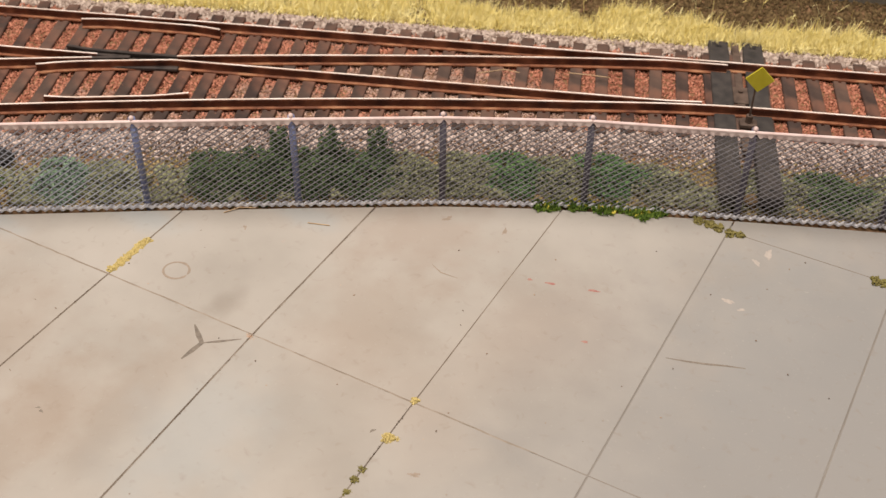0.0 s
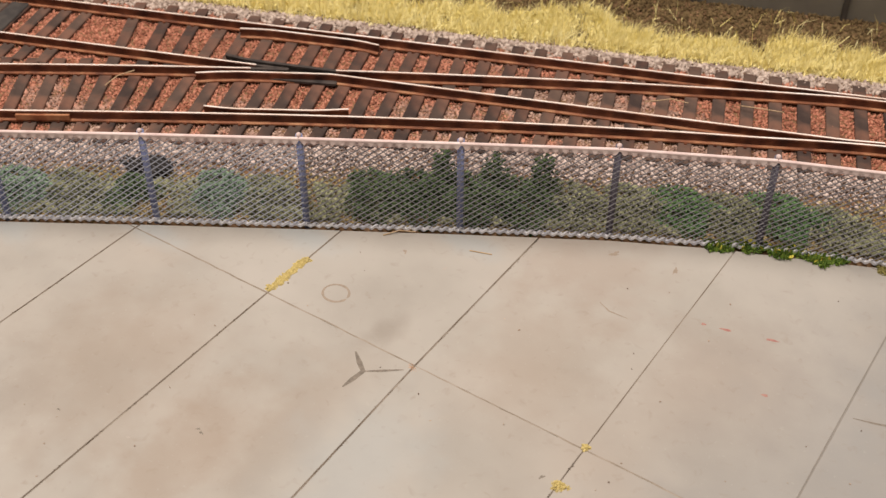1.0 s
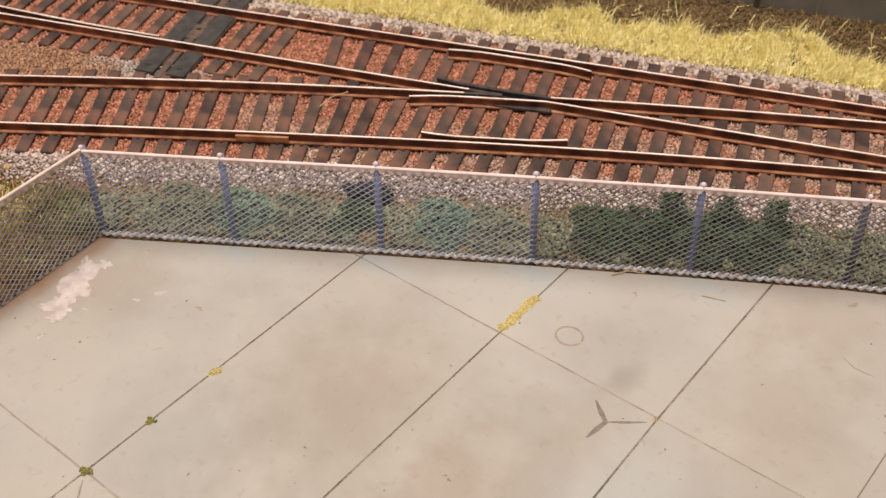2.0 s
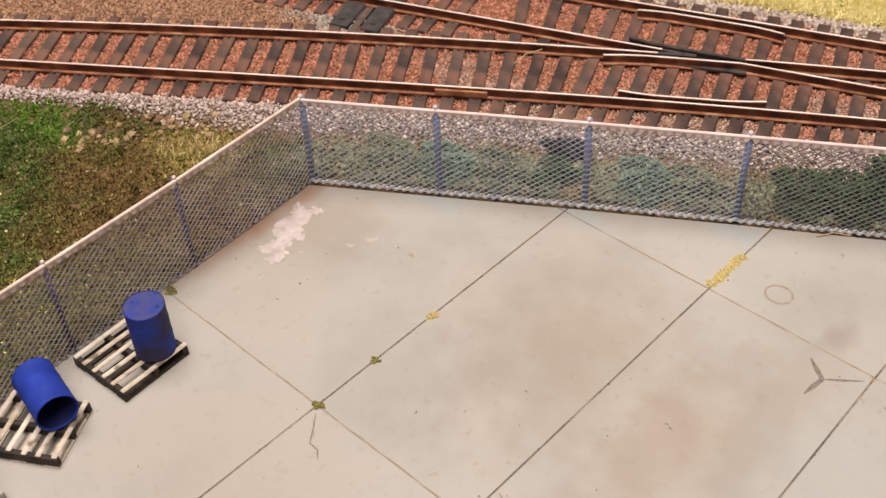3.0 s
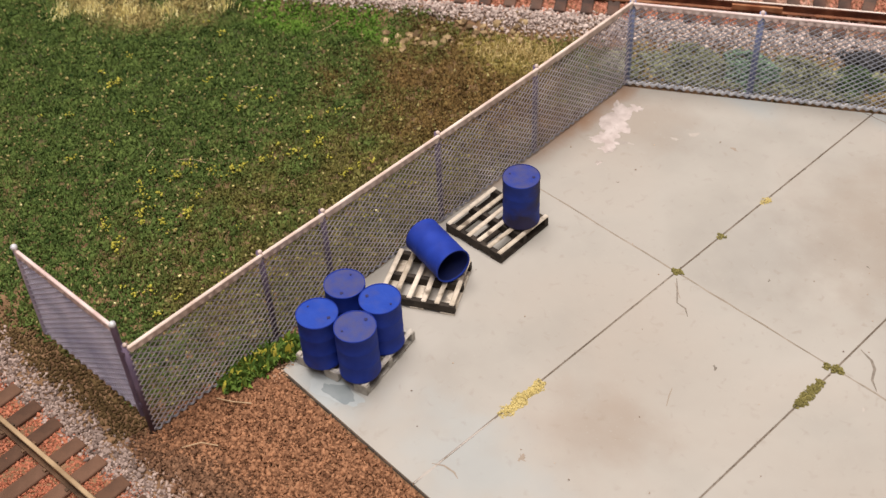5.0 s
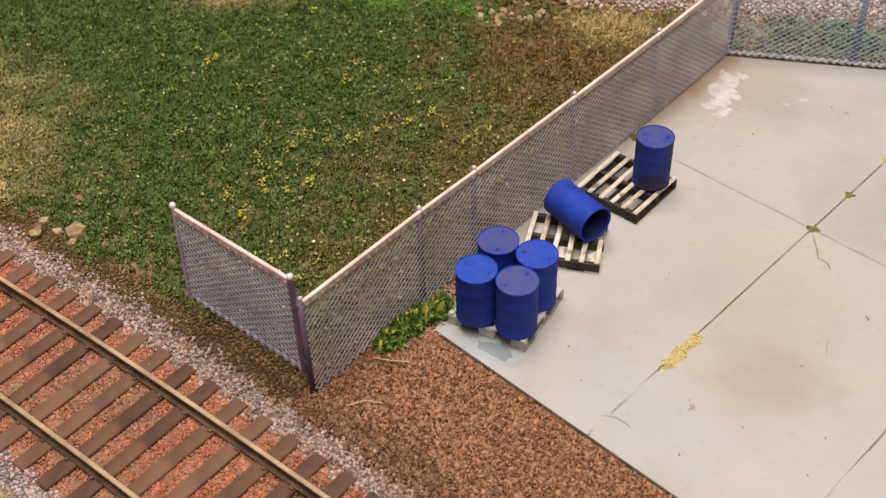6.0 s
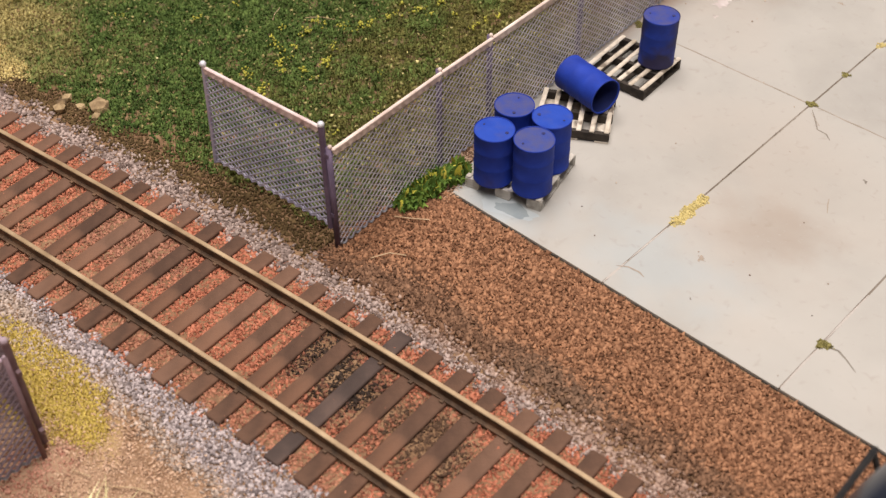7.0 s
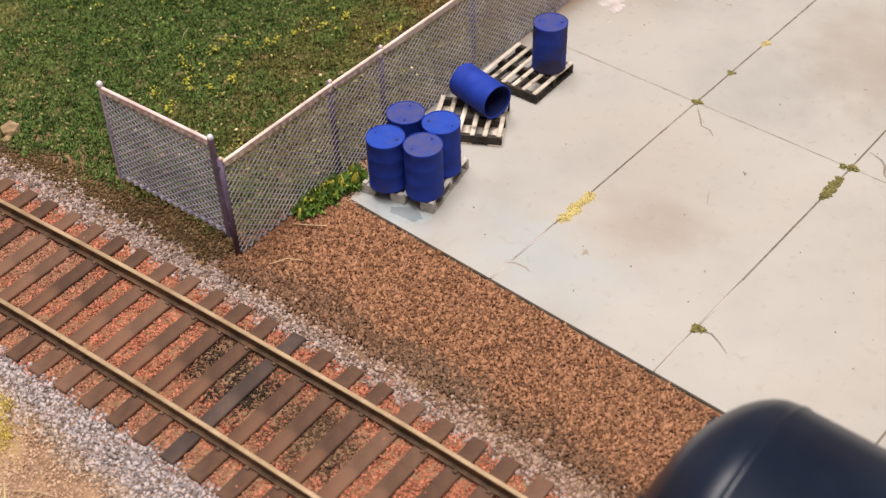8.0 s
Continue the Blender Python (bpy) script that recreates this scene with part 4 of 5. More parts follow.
fence_run(FENCE_N, 19.3, "grey chain-link fence with blue-grey posts and pinkish top rail", "yard fences", wire_mat=lambda i: M_WIRE_BLUE if i < 3 else M_WIRE_DARK, post_mat=lambda i: M_POST if i < 5 else M_POST_GREY)
fence_run(FENCE_W, 19.6, "grey chain-link fence with pinkish rail between yard and lawn", "yard fences", wire=0.115, first_post=False, back=-0.6, post_mat=lambda i: M_POST_P, thin=0.5, pale=False, front=1, rail_mat=M_TOPRAIL_W, rail_label="tan and pink worn top rail", weft=0.8)
fence_run([(-33.9, -136.2), (-34.3, -162), (-34.7, -188)], 19.6, "purplish chain-link fence on bare earth south of the track", "yard fences", wire=0.21, post_mat=lambda i: M_POST_RUST, wire_mat=lambda i: M_WIRE_PURPLE, thin=0.36, back=0.3, pale=False, front=1, rail_mat=M_RAIL_PURPLE, rail_label="purplish top rail")


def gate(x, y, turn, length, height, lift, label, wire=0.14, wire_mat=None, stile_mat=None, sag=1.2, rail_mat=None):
    """A gate leaf hung on one stile; its free end sags a little outwards at the foot."""
    g = thing("chain_link_gate", x, y, 0, turn, label, "gate", "yard gates")

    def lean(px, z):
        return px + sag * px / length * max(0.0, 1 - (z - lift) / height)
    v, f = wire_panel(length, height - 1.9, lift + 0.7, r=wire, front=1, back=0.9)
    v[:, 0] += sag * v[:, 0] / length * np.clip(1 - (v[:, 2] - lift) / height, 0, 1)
    grain_mesh("wire_mesh", v, f, wire_mat or M_GATEWIRE, g)
    bm = bmesh.new()
    box(bm, length / 2, 0, lift + height - 0.34, length, 0.6, 0.5, bevel=0.14)
    part("top_rail", bm, rail_mat or M_TOPRAIL, g, "purplish top rail" if rail_mat else "pinkish rusty top rail")
    bm = edge_wire(length, lift + 0.62, 0.2)
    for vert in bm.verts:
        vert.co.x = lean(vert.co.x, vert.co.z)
    part("bottom_wire", bm, wire_mat or M_GATEWIRE, g)
    part("top_edge", toothed_edge(length, lift + height - 0.42), rail_mat or M_TOPRAIL, g)
    for px in (0, length):
        r = 0.5 if px == 0 else 0.34
        bm = bmesh.new()
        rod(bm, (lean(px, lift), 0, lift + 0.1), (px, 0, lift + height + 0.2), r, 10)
        ob = part("stile", bm, stile_mat or (M_POST_P if px == 0 else M_GATEWIRE), g)
        bm = bmesh.new()
        bmesh.ops.create_uvsphere(bm, u_segments=10, v_segments=7, radius=0.55)
        bmesh.ops.translate(bm, vec=(px, 0, lift + height + 0.3), verts=bm.verts)
        part("stile_cap", bm, rail_mat or M_KNUCKLE, ob, "small ball cap")
    for z in (lift + 3, lift + height - 5):
        bm = bmesh.new()
        box(bm, -0.55, 0, z, 1.1, 0.6, 0.7)
        part("hinge", bm, stile_mat or M_POST_P, g)


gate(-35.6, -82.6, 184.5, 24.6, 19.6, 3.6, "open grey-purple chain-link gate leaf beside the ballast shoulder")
gate(-35.2, -135.0, 178.0, 24.6, 19.6, 0.6, "open chain-link gate leaf in grey-purple beside yellow turf", wire=0.2, wire_mat=M_WIRE_PURPLE, stile_mat=M_POST_RUST, rail_mat=M_RAIL_PURPLE)


# ---- drums and pallets ----
def drum_profile(r=3.24, h=9.7):
    p = [(r - 0.1, 0), (r + 0.06, 0.08), (r + 0.06, 0.3), (r, 0.45)]
    for z in (h * 0.34, h * 0.66):
        p += [(r, z - 0.3), (r + 0.045, z - 0.1), (r + 0.045, z + 0.1), (r, z + 0.3)]
    return p + [(r, h - 0.45), (r + 0.06, h - 0.3), (r + 0.06, h)]


def drum(x, y, z, label, turn=0.0, mat=None, lid_mat=None):
    d = thing("oil_drum", x, y, z, turn, label, "drum", "blue drums")
    bm = bmesh.new()
    lathe(bm, [(0, 0)] + drum_profile() + [(3.25, 9.7), (3.19, 9.64), (3.19, 9.4)], 36)
    part("body", bm, mat or M_BLUE, d)
    bm = bmesh.new()
    lathe(bm, [(3.2, 9.2), (3.2, 9.57), (3.1, 9.58), (3.0, 9.58), (1.6, 9.58), (0, 9.58)], 36)
    lid = part("lid", bm, lid_mat or M_BLUE_LID, d, "dusty purplish blue lid" if not lid_mat else "plain blue lid")
    for bx, br in ((2.1, 0.3), (-2.1, 0.18)):
        bm = bmesh.new()
        rod(bm, (bx, 0.3, 9.56), (bx, 0.3, 9.66), br, 10)
        part("bung", bm, M_BLUE_DIRTY, lid)
    return d


def open_drum(m, label):
    d = thing("oil_drum", 0, 0, 0, 0, label, "drum", "blue drums")
    d.matrix_basis = m
    bm = bmesh.new()
    lathe(bm, [(0, 0)] + drum_profile() + [(3.1, 9.7), (3.06, 9.4)], 36)
    part("body", bm, M_BLUE, d)
    bm = bmesh.new()
    lathe(bm, [(3.06, 9.42), (3.0, 9.2), (3.0, 0.4), (0, 0.4)], 36)
    part("inside", bm, M_INSIDE_SHADE, d, "hollow inside, its blue darkened for shade")


def pallet(x, y, z, turn, w, d, slat_mat, str_mat, label, n=6, low_mat=None, blocks=False):
    p = thing("pallet", x, y, z, turn, label, "pallet", "pallets")
    for k in range(3):
        bm = bmesh.new()
        for u, run in ((-w / 2 + 1.3, 2.6), (0, 2.8), (w / 2 - 1.3, 2.6)) if blocks else ((0, w),):
            box(bm, u, (k - 1) * (d / 2 - 0.5), 1.1, run, 0.9, 1.6, bevel=0.06)
        part("stringer", bm, str_mat, p)
    for k in range(n):
        bm = bmesh.new()
        u = -w / 2 + 0.55 + k * (w - 1.1) / (n - 1)
        box(bm, u, random.uniform(-0.15, 0.15), 2.1, 0.88, d + random.uniform(-0.3, 0.1), 0.36, bevel=0.14, turn=random.uniform(-1.2, 1.2))
        part("slat", bm, slat_mat, p)
    for k in (0, 0.5, 1):
        bm = bmesh.new()
        box(bm, -w / 2 + 1.25 + k * (w - 2.5), 0, 0.18, 2.4, d, 0.3)
        part("bottom_board", bm, low_mat or str_mat, p)


# bottom boards here stay stringer-dark: shade under the slats, put into colour
pallet(-29.1, -13.1, 0, 3.7, 13.0, 13.0, M_SLAT, M_STRINGER, "pale wooden pallet with dark stringers on concrete")
pallet(-27.7, -31.8, 0, 30.5, 13.2, 11.4, M_SLAT, M_STRINGER, "pale wooden pallet with dark stringers under a fallen drum", low_mat=M_SLAT)
pallet(-24.9, -49.8, 0, 14.5, 13.8, 13.8, M_SLAT_WHITE, M_STRINGER_G, "whitened wooden pallet that carries four drums", blocks=True)
drum(-26.2, -10.0, 2.28, "upright blue steel drum with a brown stain on a pallet", 30, M_BLUE_DIRTY)
for x, y, t, lid in ((-26.3, -55.2, 10, M_LID_CLEAN), (-20.0, -52.9, 80, None), (-21.7, -46.4, 200, M_LID_CLEAN), (-28.2, -48.1, 300, None)):
    drum(x, y, 2.28, "upright blue steel drum with clean blue lid on a crowded pallet" if lid else "upright blue steel drum with dusty lid on a crowded pallet", t, lid_mat=lid)
open_drum(Matrix.Translation(Vector((-33.0, -27.5, 5.6)) * MM) @ pose(0, 0, 0, 0, 90, -10), "blue steel drum lying open-ended across a pallet")


# ---- tank car ----
def tank_car():
    car = thing("tank_car", 105.0, float(near_centre(105.0)), 0, 1.6, "glossy black tank car standing on the near track", "railway car")
    R, zc, x0, x1 = 16.65, 28.3, -44.3, 75.0
    bm = bmesh.new()
    # dished heads
    head = [(R * math.sin(u), x0 - 8.65 * math.cos(u)) for u in np.linspace(0, math.pi / 2, 13)]
    tail = [(r, x1 + x0 - x) for r, x in head[::-1]]
    prof = head + [(R, x0 + 0.3), (R + 0.12, x0 + 0.45), (R + 0.12, x0 + 0.85), (R, x0 + 1.0)] + tail
    lathe(bm, prof, 64)
    bmesh.ops.rotate(bm, cent=(0, 0, 0), matrix=Matrix.Rotation(radians(90), 3, "Y"), verts=bm.verts)
    bmesh.ops.translate(bm, vec=(0, 0, zc), verts=bm.verts)
    part("tank", bm, M_TANK, car, "glossy black tank")
    ends = ((-1, -54.3), (1, 83.9))
    bm = bmesh.new()
    box(bm, 14.8, 0, 8.2, 138, 5, 3.2, bevel=0.3)
    for s, x in ends:
        box(bm, x - s * 7, 0, 10.2, 8, 30, 2.4, bevel=0.3)
        box(bm, x - s * 4, 0, 16.5, 1.2, 33, 1.4, bevel=0.3)
        for q in (-13, 13):
            box(bm, x - s * 4, q, 13.5, 1.2, 1.6, 6, bevel=0.2)
    part("underframe", bm, M_CARFRAME, car, "dark brown end sill and frame")
    for s, x in ends:
        for y, run, mat in ((-7.1, 15.8, M_RAILING), (6.6, 5.8, M_RAILING_GREY)):
            bm = bmesh.new()
            box(bm, x - s * 0.5, y, 24.4, 1.5, run, 0.5, bevel=0.1)
            for k in range(int(run / 0.8)):
                for e in (-0.35, 0.35):
                    box(bm, x - s * 0.5 + e, y - run / 2 + 0.5 + 0.8 * k, 24.7, 0.3, 0.4, 0.14)
            part("end_board", bm, mat, car, "pale studded end platform board")
        bm = bmesh.new()
        for q in (-16.5, 16.9):
            rod(bm, (x - s * 4, q, 16), (x, q, 24.6), 0.4, 6)
        rod(bm, (x, -17, 24.8), (x, 17.3, 24.8), 0.42, 6)
        part("end_railing", bm, M_BLACK, car)
        bm = bmesh.new()
        box(bm, x - s * 0.1, 2.3, 24.6, 2.2, 2.4, 2.6, bevel=0.5)
        rod(bm, (x - s * 0.1, 2.3, 24), (x - s * 4, 2.3, 16), 0.6, 8)
        part("brake_housing", bm, M_BLACK, car, "small black brake housing")
        bm = bmesh.new()
        box(bm, x + s * 3.2, 0, 9.0, 6, 2.2, 2.4, bevel=0.4)
        box(bm, x + s * 6.6, 0.8, 9.0, 2.4, 3.2, 3.2, bevel=0.6)
        part("coupler", bm, M_BLACK, car)
    for cx in (x0 + 8, x1 - 8):
        bm = bmesh.new()
        box(bm, cx, 0, 6.3, 20, 3, 2.4, bevel=0.3)
        for s in (-1, 1):
            box(bm, cx, s * 10.5, 6.0, 26, 1.4, 2.6, bevel=0.3)
        bogie = part("truck", bm, M_BLACK, car)
        for wx in (-10, 10):
            bm = bmesh.new()
            for s in (-1, 1):
                rod(bm, (cx + wx, s * 7.4, 3.1 + 5.2), (cx + wx, s * 9.0, 3.1 + 5.2), 5.2, 28)
            rod(bm, (cx + wx, -8, 8.3), (cx + wx, 8, 8.3), 1.2, 10)
            part("wheelset", bm, M_RAIL, bogie)


tank_car()


# ---- far wall and small posts ----
def far_wall():
    wall = thing("panel_wall", 78.2, 207.7, 0, 19.6, "grey concrete panel wall with dark posts behind the dry grass", "wall", kind="structure")
    for k in range(-7, 6):
        bm = bmesh.new()
        box(bm, k * 34 + 17, 0, 14, 33.0, 2, 30, bevel=0.2)
        part("panel", bm, M_WALL, wall)
        bm = bmesh.new()
        box(bm, k * 34, -0.6, 14.5, 1.2, 3.0, 31, bevel=0.1)
        part("wall_post", bm, M_WALLPOST, wall)


far_wall()


def pale_post(x, y):
    p = thing("marker_post", x, y, -0.3, 0, "pale wooden marker post in yellow turf beside the track", "post")
    bm = bmesh.new()
    box(bm, 0, 0, 7.2, 4.0, 1.4, 15.4, bevel=0.3)
    part("board", bm, M_PALEPOST, p)


pale_post(-116.8, -94.4)


# ---- marks on the concrete ----
def blot(name, x, y, rx, ry, turn, mat, label, category, seed, z=0.01, n=26, ragged=0.3):
    """A flat spot with a ragged outline."""
    r = np.random.default_rng(seed)
    ph = r.uniform(0, 6.28, 5)
    bm = bmesh.new()
    vs = []
    for i in range(n):
        a = 2 * math.pi * i / n
        k = 1 + ragged * (0.5 * math.sin(3 * a + ph[0]) + 0.35 * math.sin(5 * a + ph[1]) + 0.3 * math.sin(8 * a + ph[2])) + r.uniform(-0.1, 0.1) * ragged
        vs.append(bm.verts.new((rx * k * math.cos(a), ry * k * math.sin(a), z)))
    c = bm.verts.new((0, 0, z + 0.015))
    for i in range(n):
        bm.faces.new((vs[i], vs[(i + 1) % n], c))
    bmesh.ops.rotate(bm, cent=(0, 0, 0), matrix=Matrix.Rotation(radians(turn), 3, "Z"), verts=bm.verts)
    bmesh.ops.translate(bm, vec=(x, y, 0), verts=bm.verts)
    return tagged(part(name, bm, mat), label, category)


def streak(name, pts, width, mat, label, category, z=0.02):
    """A thin crack or line over the concrete."""
    bm = bmesh.new()
    rows = []
    for i, (x, y) in enumerate(pts):
        a, b = pts[max(i - 1, 0)], pts[min(i + 1, len(pts) - 1)]
        d = math.hypot(b[0] - a[0], b[1] - a[1]) or 1
        nx, ny = -(b[1] - a[1]) / d, (b[0] - a[0]) / d
        w = width * (0.35 if i in (0, len(pts) - 1) else random.uniform(0.7, 1.2)) / 2
        rows.append((bm.verts.new((x + nx * w, y + ny * w, z)), bm.verts.new((x - nx * w, y - ny * w, z))))
    for a, b in zip(rows, rows[1:]):
        bm.faces.new((a[0], a[1], b[1], b[0]))
    bmesh.ops.recalc_face_normals(bm, faces=bm.faces)
    return tagged(part(name, bm, mat), label, category)


# the splash: a broad pool, a neck and a lower pool with splashed edges, and drops around
SPLASH = [(-34.2, 26.4, 4.2, 2.5, -62), (-33.4, 23.2, 2.7, 2.0, -70), (-31.4, 19.9, 2.6, 2.1, -20), (-29.9, 21.0, 2.2, 0.7, 20), (-33.0, 18.6, 1.7, 0.7, 40), (-36.4, 29.0, 2.2, 1.3, -50), (-34.0, 31.6, 1.3, 0.9, 0), (-29.6, 17.6, 1.5, 0.8, 35), (-28.2, 13.4, 0.7, 0.5, 70)]
for k, (x, y, rx, ry, turn) in enumerate(SPLASH):
    blot("paint_spill", x, y, rx, ry, turn, M_WHITE_SPILL, "splash of pinkish white paint on the concrete" if k < 2 else "small spatter of pinkish white paint on concrete", "spill", 4 + 7 * k, z=0.01 + 0.005 * k, n=80 if k < 4 else 40, ragged=0.5)
# a damp puddle by the crowded pallet
blot("puddle", -21.2, -57.5, 4.9, 2.1, 12, M_PUDDLE, "shallow bluish puddle on concrete beside a pallet", "puddle", 91, z=0.012, n=60, ragged=0.22)
blot("puddle", -20.2, -57.4, 3.0, 1.5, 12, M_PUDDLE_DEEP, "darker wet middle of a puddle on concrete", "puddle", 92, z=0.02, n=60, ragged=0.2)
for k, (x, y, r) in enumerate([(-22.4, 29.0, 0.6), (-20.5, 32.6, 0.9), (128.2, 121.6, 1.0), (127.0, 118.4, 0.7), (125.8, 106.4, 0.8), (128.4, 105.4, 0.5), (52.3, 82.8, 0.4), (39.0, -3.8, 0.3), (38.7, 0.7, 0.35), (35.6, 25.5, 0.25), (32.3, -2.6, 0.25)]):
    blot("pale_scuff", x, y, r * 1.3, r * 0.6, 20 + 40 * k, M_SCUFF, "small pale scuff on the concrete", "stain", k + 31, n=24, ragged=0.35)
for k, (x, y, r) in enumerate([(23.0, 23.5, 0.22), (42.8, 32.4, 0.25), (46.2, 16.6, 0.3), (13.0, 9.3, 0.25), (18.2, -12.6, 0.4), (-12.3, 34.2, 0.55), (-21.9, 11.5, 0.22), (74.4, 102.7, 0.7), (85.1, 104.5, 0.6),
                               (44.1, 82.6, 0.45), (43.7, 32.1, 0.3), (98.4, 49.0, 0.6), (88.9, 53.1, 0.35), (8.6, -46.3, 0.55), (12.3, -54.6, 0.2)]):
    blot("dark_fleck", x, y, r * 1.4, r * 0.6, 35 * k, M_RINGMARK if r > 0.4 else M_STAIN, "small dark fleck on the concrete", "stain", k + 61, n=16, ragged=0.6)
for pts in ([(16.0, -20.5), (16.6, -22.0), (17.6, -23.9)], [(2.0, -2.0), (5.0, -4.4)], [(78.2, 90.2), (80.5, 89.1), (83.8, 89.2)], [(-0.1, -56.4), (1.5, -55.4), (3.4, -55.2), (4.6, -55.6)], [(7.9, -46.0), (8.8, -46.6), (9.5, -46.4)]):
    streak("scratch", pts, 0.28, M_RINGMARK, "thin brown scratch on the concrete", "scratch", z=0.03)
streak("crack", [(52.0, 58.2), (54.0, 56.6), (55.6, 55.4), (55.3, 53.2), (55.0, 51.0)], 0.75, M_STAIN, "dark three-armed crack in the concrete", "crack")
streak("crack", [(55.6, 55.4), (57.8, 57.0), (60.6, 59.2)], 0.45, M_STAIN, "dark branch of a crack in the concrete", "crack", z=0.024)
streak("crack", [(32.2, 6.4), (34.6, 5.6), (35.9, 4.4), (36.8, 2.2), (38.6, 0.6)], 0.42, M_CRACK, "thin curved crack beside a weedy joint", "crack")
streak("crack", [(1.6, -1.0), (3.8, -3.6), (5.2, -5.5), (7.0, -5.6), (8.4, -6.8)], 0.3, M_CRACK, "thin crooked crack beside a joint", "crack")
streak("crack", [(121.4, 88.7), (124.4, 89.5), (127.4, 90.5), (130.4, 91.7), (133.2, 92.6)], 0.38, M_CRACK, "thin straight crack across a concrete slab", "crack")
streak("crack", [(31.9, -49.5), (33.6, -49.0), (35.4, -49.8), (37.4, -51.0)], 0.35, M_STAIN, "thin crack beside a weed", "crack")
for pts, w in (([(31.3, -50.4), (31.2, -54.0), (31.2, -60.6)], 0.42), ([(31.4, -36.0), (31.3, -42.0), (31.2, -48.6)], 0.3), ([(0.7, -44.0), (0.6, -49.0), (0.6, -54.0)], 0.32), ([(0.6, -54.5), (0.6, -58.0), (0.6, -60.6)], 0.38)):
    streak("joint_patch", pts, w, M_SCUFF, "pale strip over part of a concrete joint", "filling", z=0.006)
JOINT_Y = [(0.2, -37.5, 61.0, 0.3), (0.2, 61.5, 100.0, 0.2), (60.9, 2.0, 61.0, 0.3), (60.9, 61.5, 112.0, 0.26)]
for y, xa, xb, w in JOINT_Y:
    n = int((xb - xa) / 2.2)
    pts = [(xa + (xb - xa) * k / n, y + random.uniform(-0.09, 0.09)) for k in range(n + 1)]
    streak("joint_dust", pts, w, M_JOINTDUST, "tan dust along a scored concrete joint", "filling", z=0.004)
ring = [(40.9 + 2.3 * math.cos(a), 67.3 + 2.1 * math.sin(a)) for a in np.linspace(0, 6.2, 22)]
streak("ring_mark", ring, 0.45, M_RINGMARK, "faint brown ring mark of a drum on concrete", "stain")


# ---- plants in the joints, weeds ----
def tuft(name, spots, mat, label, size=0.2, height=0.8, flowers=0, n_each=110, group="weeds", reach=None, leafy=False, bloom=1.0):
    """A low plant: leaf crumbs heaped along its spots, with flower crumbs on top if it has them."""
    x0, y0 = spots[0]
    t = thing(name, x0, y0, 0, 0, label, "weed", group)
    pts = np.concatenate([clump(x - x0, y - y0, -0.1, (reach or 1.1) * random.uniform(0.7, 1.2), (reach or 1.1) * random.uniform(0.7, 1.2), height * random.uniform(0.7, 1.2), n_each) for x, y in spots])
    if leafy:
        blades("leaves", pts, rng.uniform(0.7, 1.5, len(pts)) * size * 2.2, 1.1, size * 0.6, mat, t)
    else:
        grains("leaves", pts, rng.uniform(0.4, 1.1, len(pts)) * size, mat, t, ragged=0.5)
    if flowers:
        pick = rng.choice(len(pts), flowers, replace=False)
        p = pts[pick] + (0, 0, height * 0.3)
        tagged(blades("flower_rest", p, rng.uniform(0.7, 1.3, len(p)) * bloom, 1.2, 0.36 * bloom, M_FLOWER, t), kind="stuff")


def line_spots(a, b, n, wob=0.3):
    return [(a[0] + (b[0] - a[0]) * k / max(n - 1, 1) + random.uniform(-wob, wob), a[1] + (b[1] - a[1]) * k / max(n - 1, 1) + random.uniform(-wob, wob)) for k in range(n)]


tuft("joint_weed", line_spots((1.0, -42.0), (0.9, -34.2), 13, 0.2), M_JOINTYELLOW, "yellow straw-like growth along a concrete joint", reach=1.0, height=0.4, n_each=330, size=0.13)
tuft("joint_weed", line_spots((31.2, 62.2), (31.3, 71.0), 13, 0.2), M_JOINTYELLOW, "yellow straw-like growth along a concrete joint", reach=0.8, height=0.35, n_each=330, size=0.13)
tuft("joint_weed", line_spots((31.6, -9.8), (31.5, -4.0), 9, 0.2), M_JOINTWEED, "olive weeds along a concrete joint", reach=0.85, height=0.5, n_each=220, size=0.15)
tuft("joint_weed", line_spots((30.7, 0.0), (32.1, 0.4), 3), M_JOINTWEED, "olive weed where two joints cross", reach=0.75, height=0.6)
tuft("joint_weed", line_spots((0.2, 0.0), (1.4, 0.3), 3), M_JOINTWEED, "olive weed where two joints cross", reach=0.55, height=0.6)
tuft("joint_weed", [(0.7, 25.6), (0.9, 26.1)], M_JOINTYELLOW, "small straw tuft in a concrete joint", reach=0.8, height=0.4, n_each=60)
tuft("joint_weed", [(0.7, 12.6)], M_JOINTWEED, "small olive tuft in a concrete joint", reach=0.7, height=0.4)
tuft("joint_weed", [(31.2, -49.6), (32.0, -49.2)], M_JOINTWEED, "small green weed in a concrete joint", reach=0.8, height=0.6)
tuft("joint_weed", [(61.0, 60.6), (61.8, 60.2)], M_TURF_BROWN, "small pale tuft where two joints cross", reach=0.7, height=0.15, n_each=26, size=0.13)
tuft("joint_weed", [(91.4, 61.3)], M_JOINTYELLOW, "small straw tuft where two joints cross", reach=0.9, height=0.5)
tuft("joint_weed", [(91.5, 52.8), (91.9, 53.2)], M_JOINTYELLOW, "small straw tuft in a concrete joint", reach=1.0, height=0.5)
tuft("joint_weed", line_spots((91.5, 46.2), (91.6, 41.4), 3), M_JOINTWEED, "small olive tufts in a concrete joint", reach=0.6, height=0.4, n_each=60)
tuft("joint_weed", [(-37.8, 1.0), (-37.0, 0.6)], M_JOINTWEED, "small weed at the end of a joint", reach=0.8, height=0.6)
